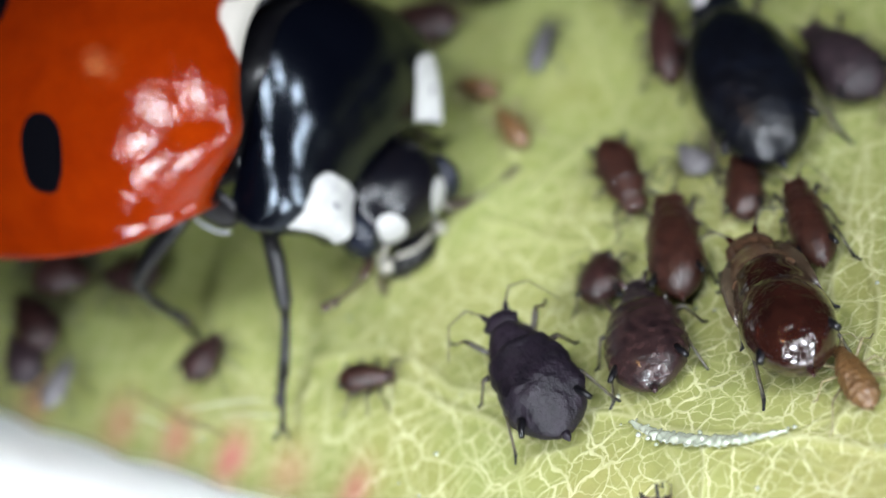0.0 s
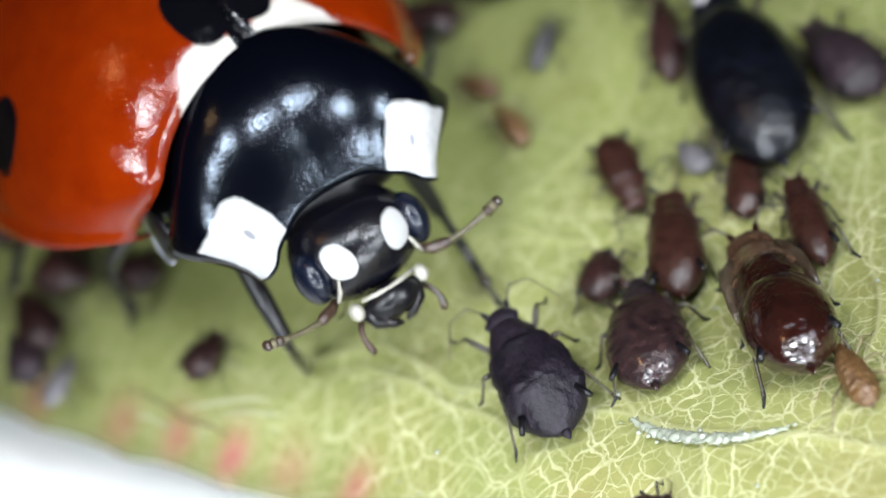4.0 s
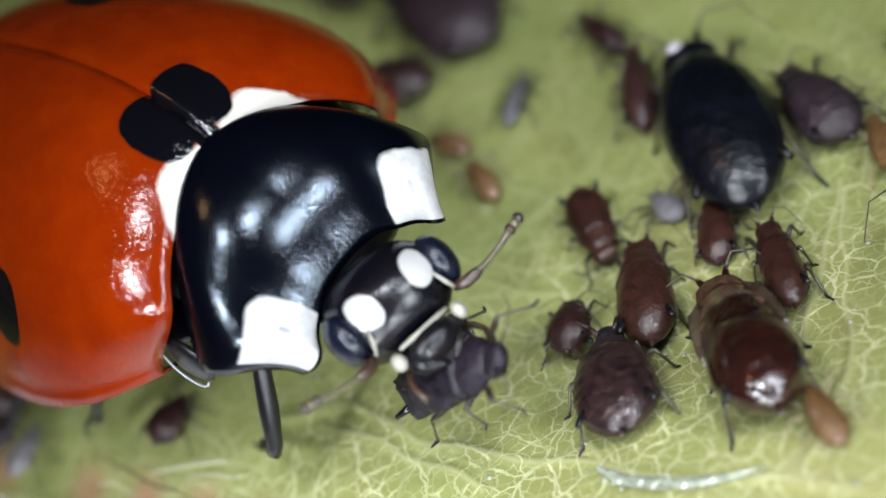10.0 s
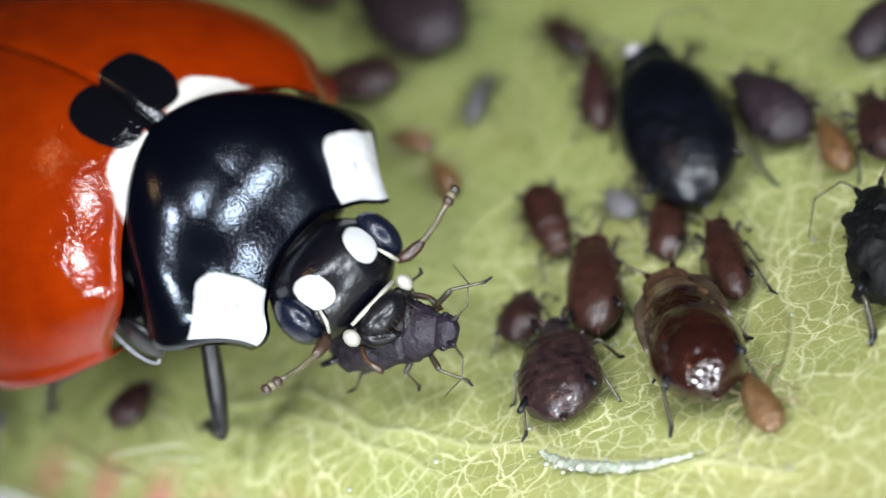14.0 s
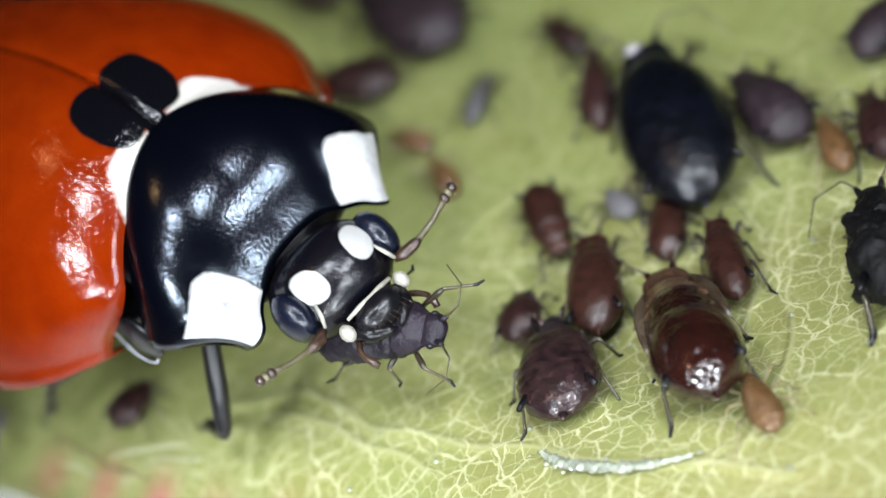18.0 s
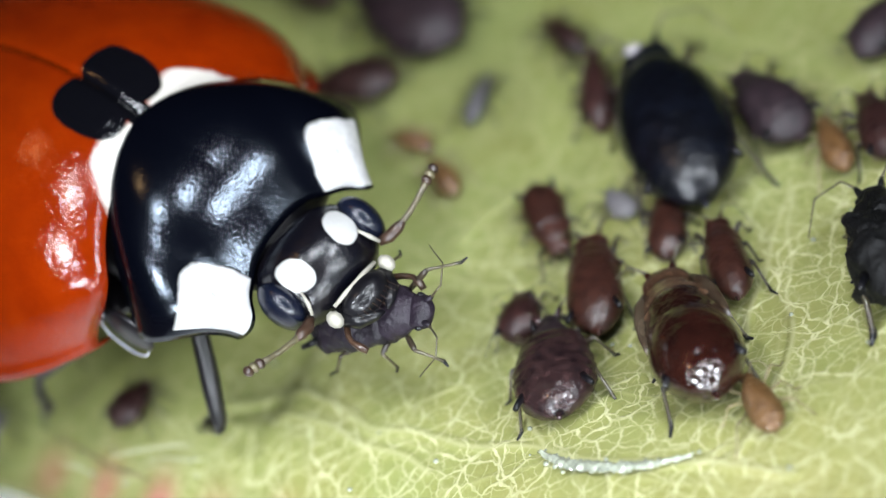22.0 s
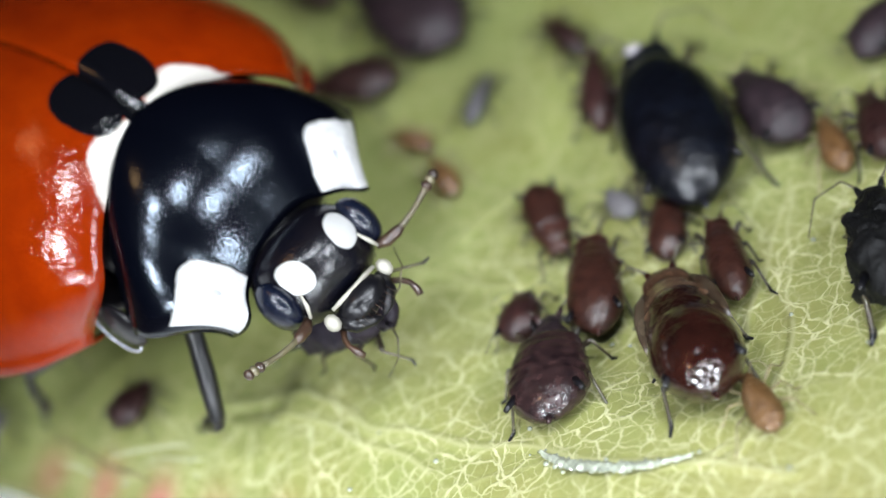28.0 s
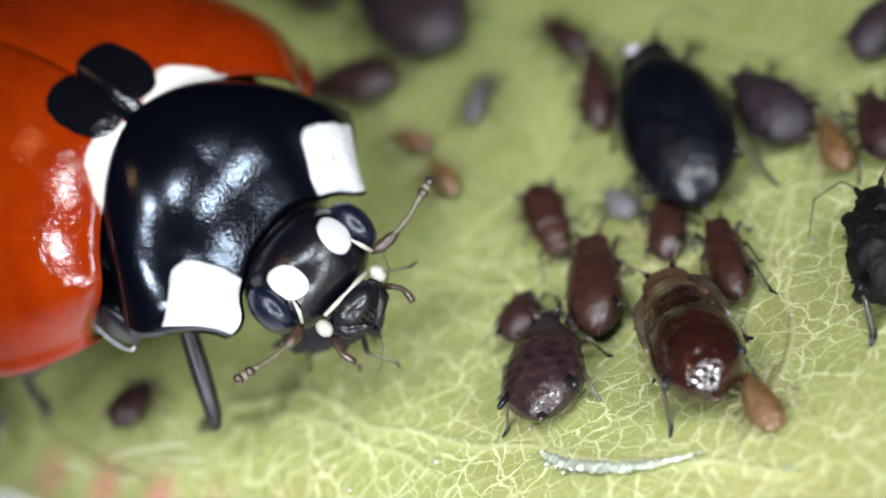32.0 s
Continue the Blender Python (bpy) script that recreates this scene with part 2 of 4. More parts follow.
def leaf_paint():
    m = mat("leaf", (0.2, 0.24, 0.05), 0.5, 0.35)
    p = local_place(m)
    at = add(m, "ShaderNodeAttribute")
    at.attribute_name = "vein"
    rim = add(m, "ShaderNodeAttribute")
    rim.attribute_name = "rim"
    ramble = noise_tex(m, p, 0.45, 4)
    fine = noise_tex(m, p, 7.0, 5)
    green = ramp(m, ramble, [(0.30, (0.206, 0.226, 0.077)), (0.52, (0.258, 0.256, 0.088)), (0.75, (0.312, 0.276, 0.105))])
    # fresher green towards the far part of the leaf
    xyz = add(m, "ShaderNodeSeparateXYZ")
    link(m, p, xyz.inputs[0])
    far = add(m, "ShaderNodeMapRange")
    far.inputs["From Min"].default_value, far.inputs["From Max"].default_value = -3.5, 3.5
    link(m, math_node(m, "ADD", xyz.outputs[1], math_node(m, "MULTIPLY", ramble, 2.0)), far.inputs["Value"])
    green = mix(m, math_node(m, "MULTIPLY", far.outputs[0], 0.75), green, (0.182, 0.212, 0.066))
    green = mix(m, math_node(m, "MULTIPLY", fine, 0.45), green, (0.148, 0.174, 0.042))
    # olive and brownish blotches
    tan = ramp(m, noise_tex(m, p, 1.1, 4, 0.6), [(0.50, (0.0, 0.0, 0.0)), (0.72, (0.42, 0.42, 0.42))])
    green = mix(m, tan, green, (0.150, 0.145, 0.036))
    pale = mix(m, fine, (0.42, 0.405, 0.21), (0.56, 0.54, 0.34))
    # the finest net, cell by cell
    warp = add(m, "ShaderNodeTexNoise", Scale=4.0, Detail=3)
    link(m, p, warp.inputs["Vector"])
    bent = add(m, "ShaderNodeVectorMath")
    bent.operation = "MULTIPLY_ADD"
    bent.inputs[1].default_value = (0.22, 0.22, 0.0)
    link(m, warp.outputs[1], bent.inputs[0])
    link(m, p, bent.inputs[2])
    net = None
    patchy = ramp(m, noise_tex(m, p, 0.8, 3), [(0.35, (0.62, 0.62, 0.62)), (0.60, (1.0, 1.0, 1.0))])
    for scale, width, strength in ((1.7, 0.034, 1.0), (3.3, 0.050, 0.95), (6.6, 0.060, 0.55)):
        v = add(m, "ShaderNodeTexVoronoi", Scale=scale)
        v.voronoi_dimensions, v.feature = "2D", "DISTANCE_TO_EDGE"
        link(m, bent.outputs[0], v.inputs["Vector"])
        r = add(m, "ShaderNodeMapRange")
        r.interpolation_type = "SMOOTHSTEP"
        r.inputs["From Min"].default_value, r.inputs["From Max"].default_value = width, width * 0.45
        link(m, v.outputs["Distance"], r.inputs["Value"])
        web = math_node(m, "MULTIPLY", math_node(m, "MULTIPLY", r.outputs[0], strength), patchy)
        net = web if net is None else either(m, net, web)
    # the net lies deeper in the thicker far part of the leaf
    sunk = add(m, "ShaderNodeMapRange")
    sunk.inputs["From Min"].default_value, sunk.inputs["From Max"].default_value = -1.2, 1.6
    sunk.inputs["To Min"].default_value, sunk.inputs["To Max"].default_value = 1.0, 0.30
    link(m, math_node(m, "ADD", xyz.outputs[1], ramble), sunk.inputs["Value"])
    net = math_node(m, "MULTIPLY", net, sunk.outputs[0])
    broken = ramp(m, noise_tex(m, p, 5.0, 3), [(0.36, (0.30, 0.30, 0.30)), (0.56, (0.95, 0.95, 0.95))])
    lines = either(m, math_node(m, "MULTIPLY", at.outputs["Fac"], sunk.outputs[0]), math_node(m, "MULTIPLY", net, broken))
    col = mix(m, lines, green, pale)
    col = mix(m, rim.outputs["Fac"], col, (0.40, 0.058, 0.105))
    link(m, col, bsdf(m).inputs["Base Color"])
    bump(m, math_node(m, "ADD", noise_tex(m, p, 18.0, 4), math_node(m, "MULTIPLY", lines, 0.6)), 0.5, 0.02)
    link(m, ramp(m, noise_tex(m, p, 1.3, 3), [(0.3, (0.40, 0.40, 0.40)), (0.7, (0.62, 0.62, 0.62))]), bsdf(m).inputs["Roughness"])
    return m


def paper_paint():
    m = mat("paper", (0.82, 0.82, 0.82), 0.7)
    p = local_place(m)
    link(m, ramp(m, noise_tex(m, p, 0.8, 5), [(0.3, (0.88, 0.88, 0.87)), (0.7, (0.92, 0.92, 0.92))]), bsdf(m).inputs["Base Color"])
    bump(m, noise_tex(m, p, 6.0, 4), 0.3, 0.03)
    return m


LEAF, PAPER = leaf_paint(), paper_paint()


# ---- small mesh tools (all in millimetres) ----
def mesh_of(name, verts, faces, material, smooth=True):
    me = bpy.data.meshes.new(name)
    me.from_pydata([(x * MM, y * MM, z * MM) for x, y, z in verts], [], faces)
    if smooth:
        me.polygons.foreach_set("use_smooth", [True] * len(me.polygons))
    me.materials.append(material)
    me.update()
    return me


def part(name, data, parent, label=""):
    ob = new(name, data)
    ob.parent = parent
    return tagged(ob, label)


def grid_faces(nu, nv, wrap=False):
    out = []
    for i in range(nu - 1):
        for j in range(nv if wrap else nv - 1):
            a, b = i * nv + j, i * nv + (j + 1) % nv
            out.append((a, b, b + nv, a + nv))
    return out


def tube(name, points, radii, material, sides=8):
    """A tapering tube with closed ends through points."""
    pts = [Vector(p) for p in points]
    verts = []
    for i, p in enumerate(pts):
        d = (pts[min(i + 1, len(pts) - 1)] - pts[max(i - 1, 0)]).normalized()
        a = d.cross(Vector((0.3, 0.2, 1))).normalized()
        b = d.cross(a)
        for k in range(sides):
            w = 2 * math.pi * k / sides
            verts.append(p + (a * math.cos(w) + b * math.sin(w)) * radii[i])
    faces = grid_faces(len(pts), sides, True)
    n = len(pts)
    faces += [tuple(range(sides))[::-1], tuple((n - 1) * sides + k for k in range(sides))]
    return mesh_of(name, verts, faces, material)


def lump(name, centre, size, material, nu=10, nv=14, wobble=0.0, seed=0, flat=1.0):
    """A rounded body; flat below 1 squares its outline off."""
    rnd = random.Random(seed)
    off = Vector((rnd.random() * 9, rnd.random() * 9, rnd.random() * 9))
    verts = []
    for i in range(nu):
        th = math.pi * (0.02 + 0.96 * i / (nu - 1))
        for j in range(nv):
            ph = 2 * math.pi * j / nv
            d = Vector((math.cos(th), math.sin(th) * math.cos(ph), math.sin(th) * math.sin(ph)))
            d = Vector([math.copysign(abs(c) ** flat, c) for c in d])
            k = 1 + wobble * noise.noise(d * 2.2 + off)
            verts.append((centre[0] + size[0] * d.x * k, centre[1] + size[1] * d.y * k, centre[2] + size[2] * d.z * k))
    faces = grid_faces(nu, nv, True)
    faces += [tuple(range(nv))[::-1], tuple((nu - 1) * nv + k for k in range(nv))]
    return mesh_of(name, verts, faces, material)


# ---- the leaf ----
EDGE = Vector((-4.80, 1.40))       # a point of the leaf's margin
ALONG = Vector((0.627, -0.779))    # the way of the margin
INWARD = Vector((0.779, 0.627))


def leaf_z(x, y):
    a, b = np.minimum(y, 0.0), np.minimum(x - 1.5, 0.0)
    a = np.where(a < -4.0, -4.0 - 0.6 * (1 - np.exp(np.minimum(0.0, a + 4.0) / 0.6)), a)  # level again towards the near side
    return 0.055 * a * a / (1 + 0.02 * a * a) - 0.028 * b * b / (1 + 0.03 * b * b) - 0.15


def cell_gap(x, y, size, seed):
    """Distance to the borders of an irregular net of cells."""
    rs = np.random.RandomState(seed)
    jit = rs.rand(64, 64, 2) * 0.9 + 0.05
    gx, gy = x / size, y / size
    ix, iy = np.floor(gx).astype(int), np.floor(gy).astype(int)
    f1, f2 = np.full(x.shape, 9.0), np.full(x.shape, 9.0)
    for dx in (-1, 0, 1):
        for dy in (-1, 0, 1):
            cx, cy = ix + dx, iy + dy
            j = jit[cx % 64, cy % 64]
            d = np.hypot(cx + j[..., 0] - gx, cy + j[..., 1] - gy)
            f2 = np.where(d < f1, f1, np.minimum(f2, d))
            f1 = np.minimum(f1, d)
    return (f2 - f1) * size * 0.5


def line_gap(x, y, pts):
    best = np.full(x.shape, 99.0)
    for (ax, ay), (bx, by) in zip(pts, pts[1:]):
        ux, uy = bx - ax, by - ay
        t = np.clip(((x - ax) * ux + (y - ay) * uy) / (ux * ux + uy * uy), 0, 1)
        best = np.minimum(best, np.hypot(x - ax - t * ux, y - ay - t * uy))
    return best


VEINS = [  # way over the leaf, half width
    ([(-1.81, -0.23), (-0.95, -0.69), (-0.54, -1.68), (0.20, -2.59), (0.84, -3.33), (1.56, -4.23), (2.19, -4.62), (2.91, -5.31)], 0.055),
    ([(1.12, -1.75), (0.98, -2.54), (0.93, -3.43)], 0.05),
    ([(-3.94, 0.86), (-3.19, -0.05), (-2.31, -0.52)], 0.03),
    ([(4.39, -1.06), (4.03, -1.70), (3.60, -2.38), (3.10, -3.33)], 0.05),
    ([(2.63, 3.08), (2.48, 1.99), (2.28, 0.80), (2.22, -0.35), (2.16, -1.17)], 0.07),
    ([(2.28, 0.80), (1.47, 0.43), (1.15, 0.28)], 0.06),
    ([(2.48, 1.99), (2.06, 2.49), (1.37, 2.48)], 0.05),
    ([(0.52, 0.22), (0.97, -0.36), (1.37, -0.69)], 0.05),
    ([(1.03, -4.98), (1.36, -4.31), (1.56, -4.23)], 0.03),
    ([(3.14, -4.75), (2.70, -4.69), (2.19, -4.62)], 0.03),
    ([(-1.32, -0.74), (-0.85, -1.48), (-0.40, -2.29), (-0.15, -2.79)], 0.05),
    ([(4.35, -1.20), (3.87, -2.48), (3.42, -3.90), (2.53, -4.83)], 0.045),
    ([(4.97, -0.31), (4.51, 0.58), (4.00, 1.71)], 0.08),
    ([(-1.07, -0.07), (-1.16, -0.72), (-1.55, -1.52)], 0.028),
]

TEETH = [-4.1, -2.9, -1.8, -0.14, 1.06, 1.93, 2.65, 3.44, 4.42, 7.2, 8.3, 9.4, 10.6]  # reddish teeth along the margin


def build_leaf():
    def steps(spans):
        out = []
        for a, b, n in spans:
            out += list(np.linspace(a, b, n, endpoint=False))
        return np.array(out + [spans[-1][1]])
    s = steps([(0, 10.5, 540), (10.5, 34, 30)])
    a = steps([(-28, -5.8, 30), (-5.8, 12.2, 920), (12.2, 32, 26)])
    S, A = np.meshgrid(s, a, indexing="ij")
    tooth = 0.06 * np.abs(np.sin(A * 2.1 + 0.8 * np.sin(A * 0.7))) - 0.06
    fade = np.exp(-S / 0.45)
    S2 = S + tooth * fade
    # unseen extra leaf to one side, added to keep paper out of the wing case's reflection
    S2 = S2 - np.minimum(6.0, 0.5 * np.maximum(0.0, -0.9 - A) ** 1.5) * np.exp(-S / 9)
    X = EDGE.x + ALONG.x * A + INWARD.x * S2
    Y = EDGE.y + ALONG.y * A + INWARD.y * S2
    wx = X + 0.10 * np.sin(Y * 2.3 + 1.0) + 0.06 * np.sin(Y * 5.1)
    wy = Y + 0.10 * np.sin(X * 2.7) + 0.05 * np.sin(X * 5.9 + 2.0)
    ridge = lambda d, w: np.clip(1 - d / w, 0, 1) ** 1.3
    big = ridge(cell_gap(wx, wy, 1.15, 3), 0.045)
    mid = ridge(cell_gap(wx, wy, 0.44, 5), 0.12)
    main, body = np.zeros(X.shape), np.zeros(X.shape)
    for pts, w in VEINS:
        d = line_gap(X + 0.03 * np.sin(Y * 6), Y + 0.03 * np.sin(X * 7), pts)
        main = np.maximum(main, np.clip(1.3 - d / (w * 0.62), 0, 1))
        body = np.maximum(body, np.sqrt(np.clip(1 - (d / (w * 1.3)) ** 2, 0, 1)) * w)
    vein = np.clip(np.maximum.reduce([main * 0.38, big * 0.18]), 0, 1)
    Z = leaf_z(X, Y) + 0.006 * big + 0.006 * mid + body * 0.3
    Z += 0.05 * np.sin(X * 1.9 + 0.4 * Y) * np.sin(Y * 1.6 + 0.5)
    Z -= 0.48 * np.exp(-(S / 0.7) ** 2)
    rim = np.zeros(X.shape)
    for k in TEETH:
        rim = np.maximum(rim, np.exp(-((A - k) / 0.21) ** 2 - ((S - 0.24) / 0.26) ** 2))
    rim = np.clip(rim * (0.50 + 0.2 * np.sin(A * 5.0)), 0, 1)
    me = bpy.data.meshes.new("leaf")
    nu, nv = X.shape
    co = np.stack([X, Y, Z], -1).reshape(-1, 3) * MM
    i, j = np.meshgrid(np.arange(nu - 1), np.arange(nv - 1), indexing="ij")
    q = (i * nv + j).ravel()
    faces = np.stack([q, q + nv, q + nv + 1, q + 1], -1)[:, ::-1]
    # the other side, coarser, joined along the margin
    rows = np.arange(0, nu, 14)
    low = np.stack([X[rows], Y[rows], Z[rows] - 0.16 - 0.04 * (rows > 0)[:, None]], -1).reshape(-1, 3) * MM
    i, j = np.meshgrid(np.arange(len(rows) - 1), np.arange(nv - 1), indexing="ij")
    q = len(co) + (i * nv + j).ravel()
    j = np.arange(nv - 1)
    hem = np.stack([j, j + 1, j + 1 + len(co), j + len(co)], -1)
    faces = np.concatenate([faces, np.stack([q, q + nv, q + nv + 1, q + 1], -1), hem])
    vein = np.concatenate([vein.ravel(), vein[rows].ravel()])
    rim = np.concatenate([rim.ravel(), rim[rows].ravel()])
    co = np.concatenate([co, low])
    me.vertices.add(len(co))
    me.vertices.foreach_set("co", co.ravel())
    me.loops.add(faces.size)
    me.loops.foreach_set("vertex_index", faces.ravel().astype(np.int32))
    me.polygons.add(len(faces))
    me.polygons.foreach_set("loop_start", np.arange(0, faces.size, 4, dtype=np.int32))
    me.polygons.foreach_set("use_smooth", np.ones(len(faces), dtype=bool))
    for key, v in (("vein", vein), ("rim", rim)):
        me.attributes.new(key, "FLOAT", "POINT").data.foreach_set("value", v.ravel().astype(np.float32))
    me.update(calc_edges=True)
    me.materials.append(LEAF)
    ob = new("leaf", me)
    if me.polygons[0].normal.z < 0:
        me.flip_normals()
    tagged(ob, "pale green leaf underside with a net of yellowish veins", "leaf", kind="structure")


build_leaf()

# the sheet of white paper on which the leaf lies
paper = new("ground", mesh_of("ground", [(-150, -105, -2.0), (150, -105, -2.0), (150, 105, -2.0), (-150, 105, -2.0)], [(0, 1, 2, 3)], PAPER, False))
tagged(paper, "matt white sheet of paper under the leaf", "paper", kind="structure")


# ---- aphids ----
def loft(name, stations, material, nv=16, seed=0, wobble=0.03):
    """A soft body through (x, half width, half height, height of the middle)."""
    rnd = random.Random(seed)
    off = Vector((rnd.random() * 9, rnd.random() * 9, 0))
    verts = []
    for x, w, h, zc in stations:
        for j in range(nv):
            ph = 2 * math.pi * j / nv
            c, s = math.cos(ph), math.sin(ph)
            k = 1 + wobble * noise.noise(Vector((x * 3, c * 1.5, s * 1.5)) + off)
            hh = h if s > 0 else h * 0.8
            verts.append((x, w * c * k, zc + hh * s * k))
    faces = grid_faces(len(stations), nv, True)
    n = len(stations)
    faces += [tuple(range(nv))[::-1], tuple((n - 1) * nv + k for k in range(nv))]
    return mesh_of(name, verts, faces, material)


def on_leaf(x, y, heading, lift=0.0):
    """A pose on the leaf's surface, x forward along the heading in degrees."""
    e = 0.25
    n = Vector((float(leaf_z(x - e, y) - leaf_z(x + e, y)) / (2 * e), float(leaf_z(x, y - e) - leaf_z(x, y + e)) / (2 * e), 1)).normalized()
    f = Vector((math.cos(radians(heading)), math.sin(radians(heading)), 0))
    f = (f - n * f.dot(n)).normalized()
    m = Matrix((f, n.cross(f), n)).transposed().to_4x4()
    m.translation = Vector((x, y, float(leaf_z(x, y)) + 0.02 + lift)) * MM
    return m


def aphid(label, m, size, skin, legs=LEG, seed=0, two_tone=None, oval=0.0, shield=None, pads=None, horns=True, rough_skin=0.05, leg_span=0.75, shield_span=0.31, groove_depth=0.03, leg_girth=1.0, shins=SHIN_TAN, category="aphid", group="aphids on the leaf"):
    """An aphid of length, width and height size, at the pose m."""
    L, W, H = size
    root = tagged(new(category.replace(" ", "_")), label, category, group)
    root.matrix_world = m
    rnd = random.Random(seed)
    zc = H * 0.52
    st = []
    n = 22
    for i in range(n):
        u = i / (n - 1)
        x = -0.5 * L + u * 0.68 * L
        if u < 0.46:
            prof = max(0.10, 1 - abs((u - 0.46) / 0.47) ** 2.1) ** 0.62
        else:
            prof = 1 - 0.24 * ((u - 0.46) / 0.54) ** 1.8
        groove = 1 - groove_depth * (1, 0.4, 0)[i % 3]
        st.append((x, 0.5 * W * prof * groove, 0.5 * H * prof * groove, zc - 0.06 * H * (1 - u)))
    part("abdomen", loft("abdomen", st, skin, 22, seed, rough_skin), root)
    st = []
    for i in range(9):
        u = i / 8
        x = 0.12 * L + u * 0.26 * L
        k = (1.0 - 0.16 * u - 0.34 * u * u) * (1 - 0.05 * (i % 3 == 1))
        st.append((x, (0.385 + oval) * W * k, (0.39 + oval * 0.5) * H * k, zc - 0.05 * H))
    part("thorax", loft("thorax", st, two_tone or skin, 18, seed + 1, rough_skin), root)
    head_part = part("head", lump("head", (0.405 * L, 0, zc - 0.07 * H), (0.095 * L, (0.215 + oval) * W, (0.19 + oval * 0.5) * H), two_tone or skin, 10, 14, 0.12, seed, 0.85), root)
    for sy in (-1, 1):
        part("eye", lump("eye", (0.42 * L, sy * 0.19 * W, zc - 0.01 * H), (0.026 * L, 0.04 * W, 0.045 * W), BLACK, 6, 8), head_part)
    r = 0.013 * (L + 0.6) / 1.6
    part("cauda", tube("cauda", [(-0.46 * L, 0, zc - 0.1 * H), (-0.53 * L, 0, zc - 0.02 * H), (-0.57 * L, 0, zc)], [0.08 * W, 0.055 * W, 0.015 * W], skin, 7), root)
    if shield:
        part("back_shield", lump("back_shield", ((0.11 - shield_span) * L * (1 if shield_span < 0.4 else 0.2), 0, 0.56 * H), (shield_span * L, 0.53 * W, 0.50 * H), shield, 20, 26, 0.03, seed), root, "round mirror-glossy dark back")
    if pads:
        for sy in (-1, 1):
            pad = tube("wing_pad", [(0.30 * L, sy * 0.28 * W, zc + 0.16 * H), (0.24 * L, sy * 0.36 * W, zc + 0.15 * H), (0.15 * L, sy * 0.42 * W, zc + 0.12 * H), (0.04 * L, sy * 0.47 * W, zc + 0.05 * H), (-0.06 * L, sy * 0.50 * W, zc)],
                       [0.03 * W, 0.07 * W, 0.085 * W, 0.06 * W, 0.012 * W], pads, 12)
            part("wing_pad", pad, root, "pale translucent wing bud")
    if horns:
        for sy in (-1, 1):
            part("cornicle", tube("cornicle", [(-0.31 * L, sy * 0.36 * W, zc + 0.16 * H), (-0.37 * L, sy * 0.42 * W, zc + 0.19 * H), (-0.425 * L, sy * 0.46 * W, zc + 0.20 * H)], [r * 2.4, r * 1.9, r * 1.5], BLACK, 8), root)
    for sy in (-1, 1):
        bend = rnd.uniform(-0.1, 0.1)
        base = part("antenna", tube("antenna", [(0.44 * L, sy * 0.10 * W, zc - 0.02 * H), (0.50 * L, sy * 0.15 * W, zc + 0.03 * H), (0.525 * L, sy * 0.17 * W, zc + 0.05 * H)], [r * 2.0, r * 1.7, r * 1.1], skin if horns else legs, 7), root)
        pts = [(0.52 * L, sy * 0.165 * W, zc + 0.05 * H), (0.60 * L, sy * 0.30 * W, zc + 0.10 * H), (0.58 * L, sy * (0.58 + bend) * W, zc + 0.02 * H), (0.40 * L, sy * (0.80 + bend) * W, zc * 0.6)]
        part("flagellum", tube("flagellum", pts, [r * 0.75, r * 0.6, r * 0.45, r * 0.3], shins or legs, 6), base)
        for x0, dx, out in ((0.27, 0.22, 0.62), (0.16, -0.08, 0.76), (0.04, -0.40, 0.72)):
            dx += rnd.uniform(-0.08, 0.08)
            out = out * 0.85 * leg_span * rnd.uniform(0.85, 1.12)
            a = Vector((x0 * L, sy * 0.26 * W, zc - 0.22 * H))
            c = Vector(((x0 + dx) * L, sy * (out * W + 0.16), 0.0))
            b = a.lerp(c, 0.58) + Vector((0, sy * 0.02, 0.26 * H + 0.05))
            e = c + Vector((dx * 0.16 * L, sy * 0.05, 0.0))
            femur = part("leg", tube("leg", [a, a.lerp(b, 0.35), a.lerp(b, 0.8), b], [q * r * leg_girth for q in (1.3, 1.75, 1.8, 1.2)], legs, 8), root)
            part("shin", tube("shin", [b, b.lerp(c, 0.3), b.lerp(c, 0.85), c], [q * r * leg_girth for q in (1.15, 0.9, 0.85, 1.05)], shins or legs, 7), femur)
            part("foot", tube("foot", [b.lerp(c, 0.9), c, e], [q * r * leg_girth for q in (1.0, 1.1, 0.6)], BLACK if horns else legs, 6), femur)
    return root


aphid("big glossy black aphid with long legs on the leaf", on_leaf(3.60, 0.08, 85), (2.47, 1.11, 0.8), A_BLACK, seed=0, shield=A_BLACK, shield_span=0.46, oval=0.05)
aphid("grey-purple aphid with a wrinkled back", on_leaf(4.57, -0.17, 100), (1.28, 0.69, 0.5), A_GREY, seed=1)
aphid("small red-brown aphid nymph on the green leaf", on_leaf(2.00, -0.21, -93), (1.10, 0.46, 0.36), A_RED, seed=2, oval=0.085, leg_span=0.5, groove_depth=0.012)
aphid("small red-brown aphid tucked against a black one", on_leaf(3.03, -1.16, 74), (0.94, 0.42, 0.34), A_RED, seed=3, oval=0.085, leg_span=0.5, groove_depth=0.012)
aphid("slim red-brown aphid beside the glossy brown one", on_leaf(3.39, -2.11, 82), (1.39, 0.45, 0.4), A_RED, seed=4, oval=0.085, leg_span=0.5, groove_depth=0.012)
aphid("red-brown aphid with its head towards a smaller one", on_leaf(2.12, -1.59, 76), (1.53, 0.60, 0.5), A_RED, seed=5, oval=0.085, leg_span=0.5, groove_depth=0.012)
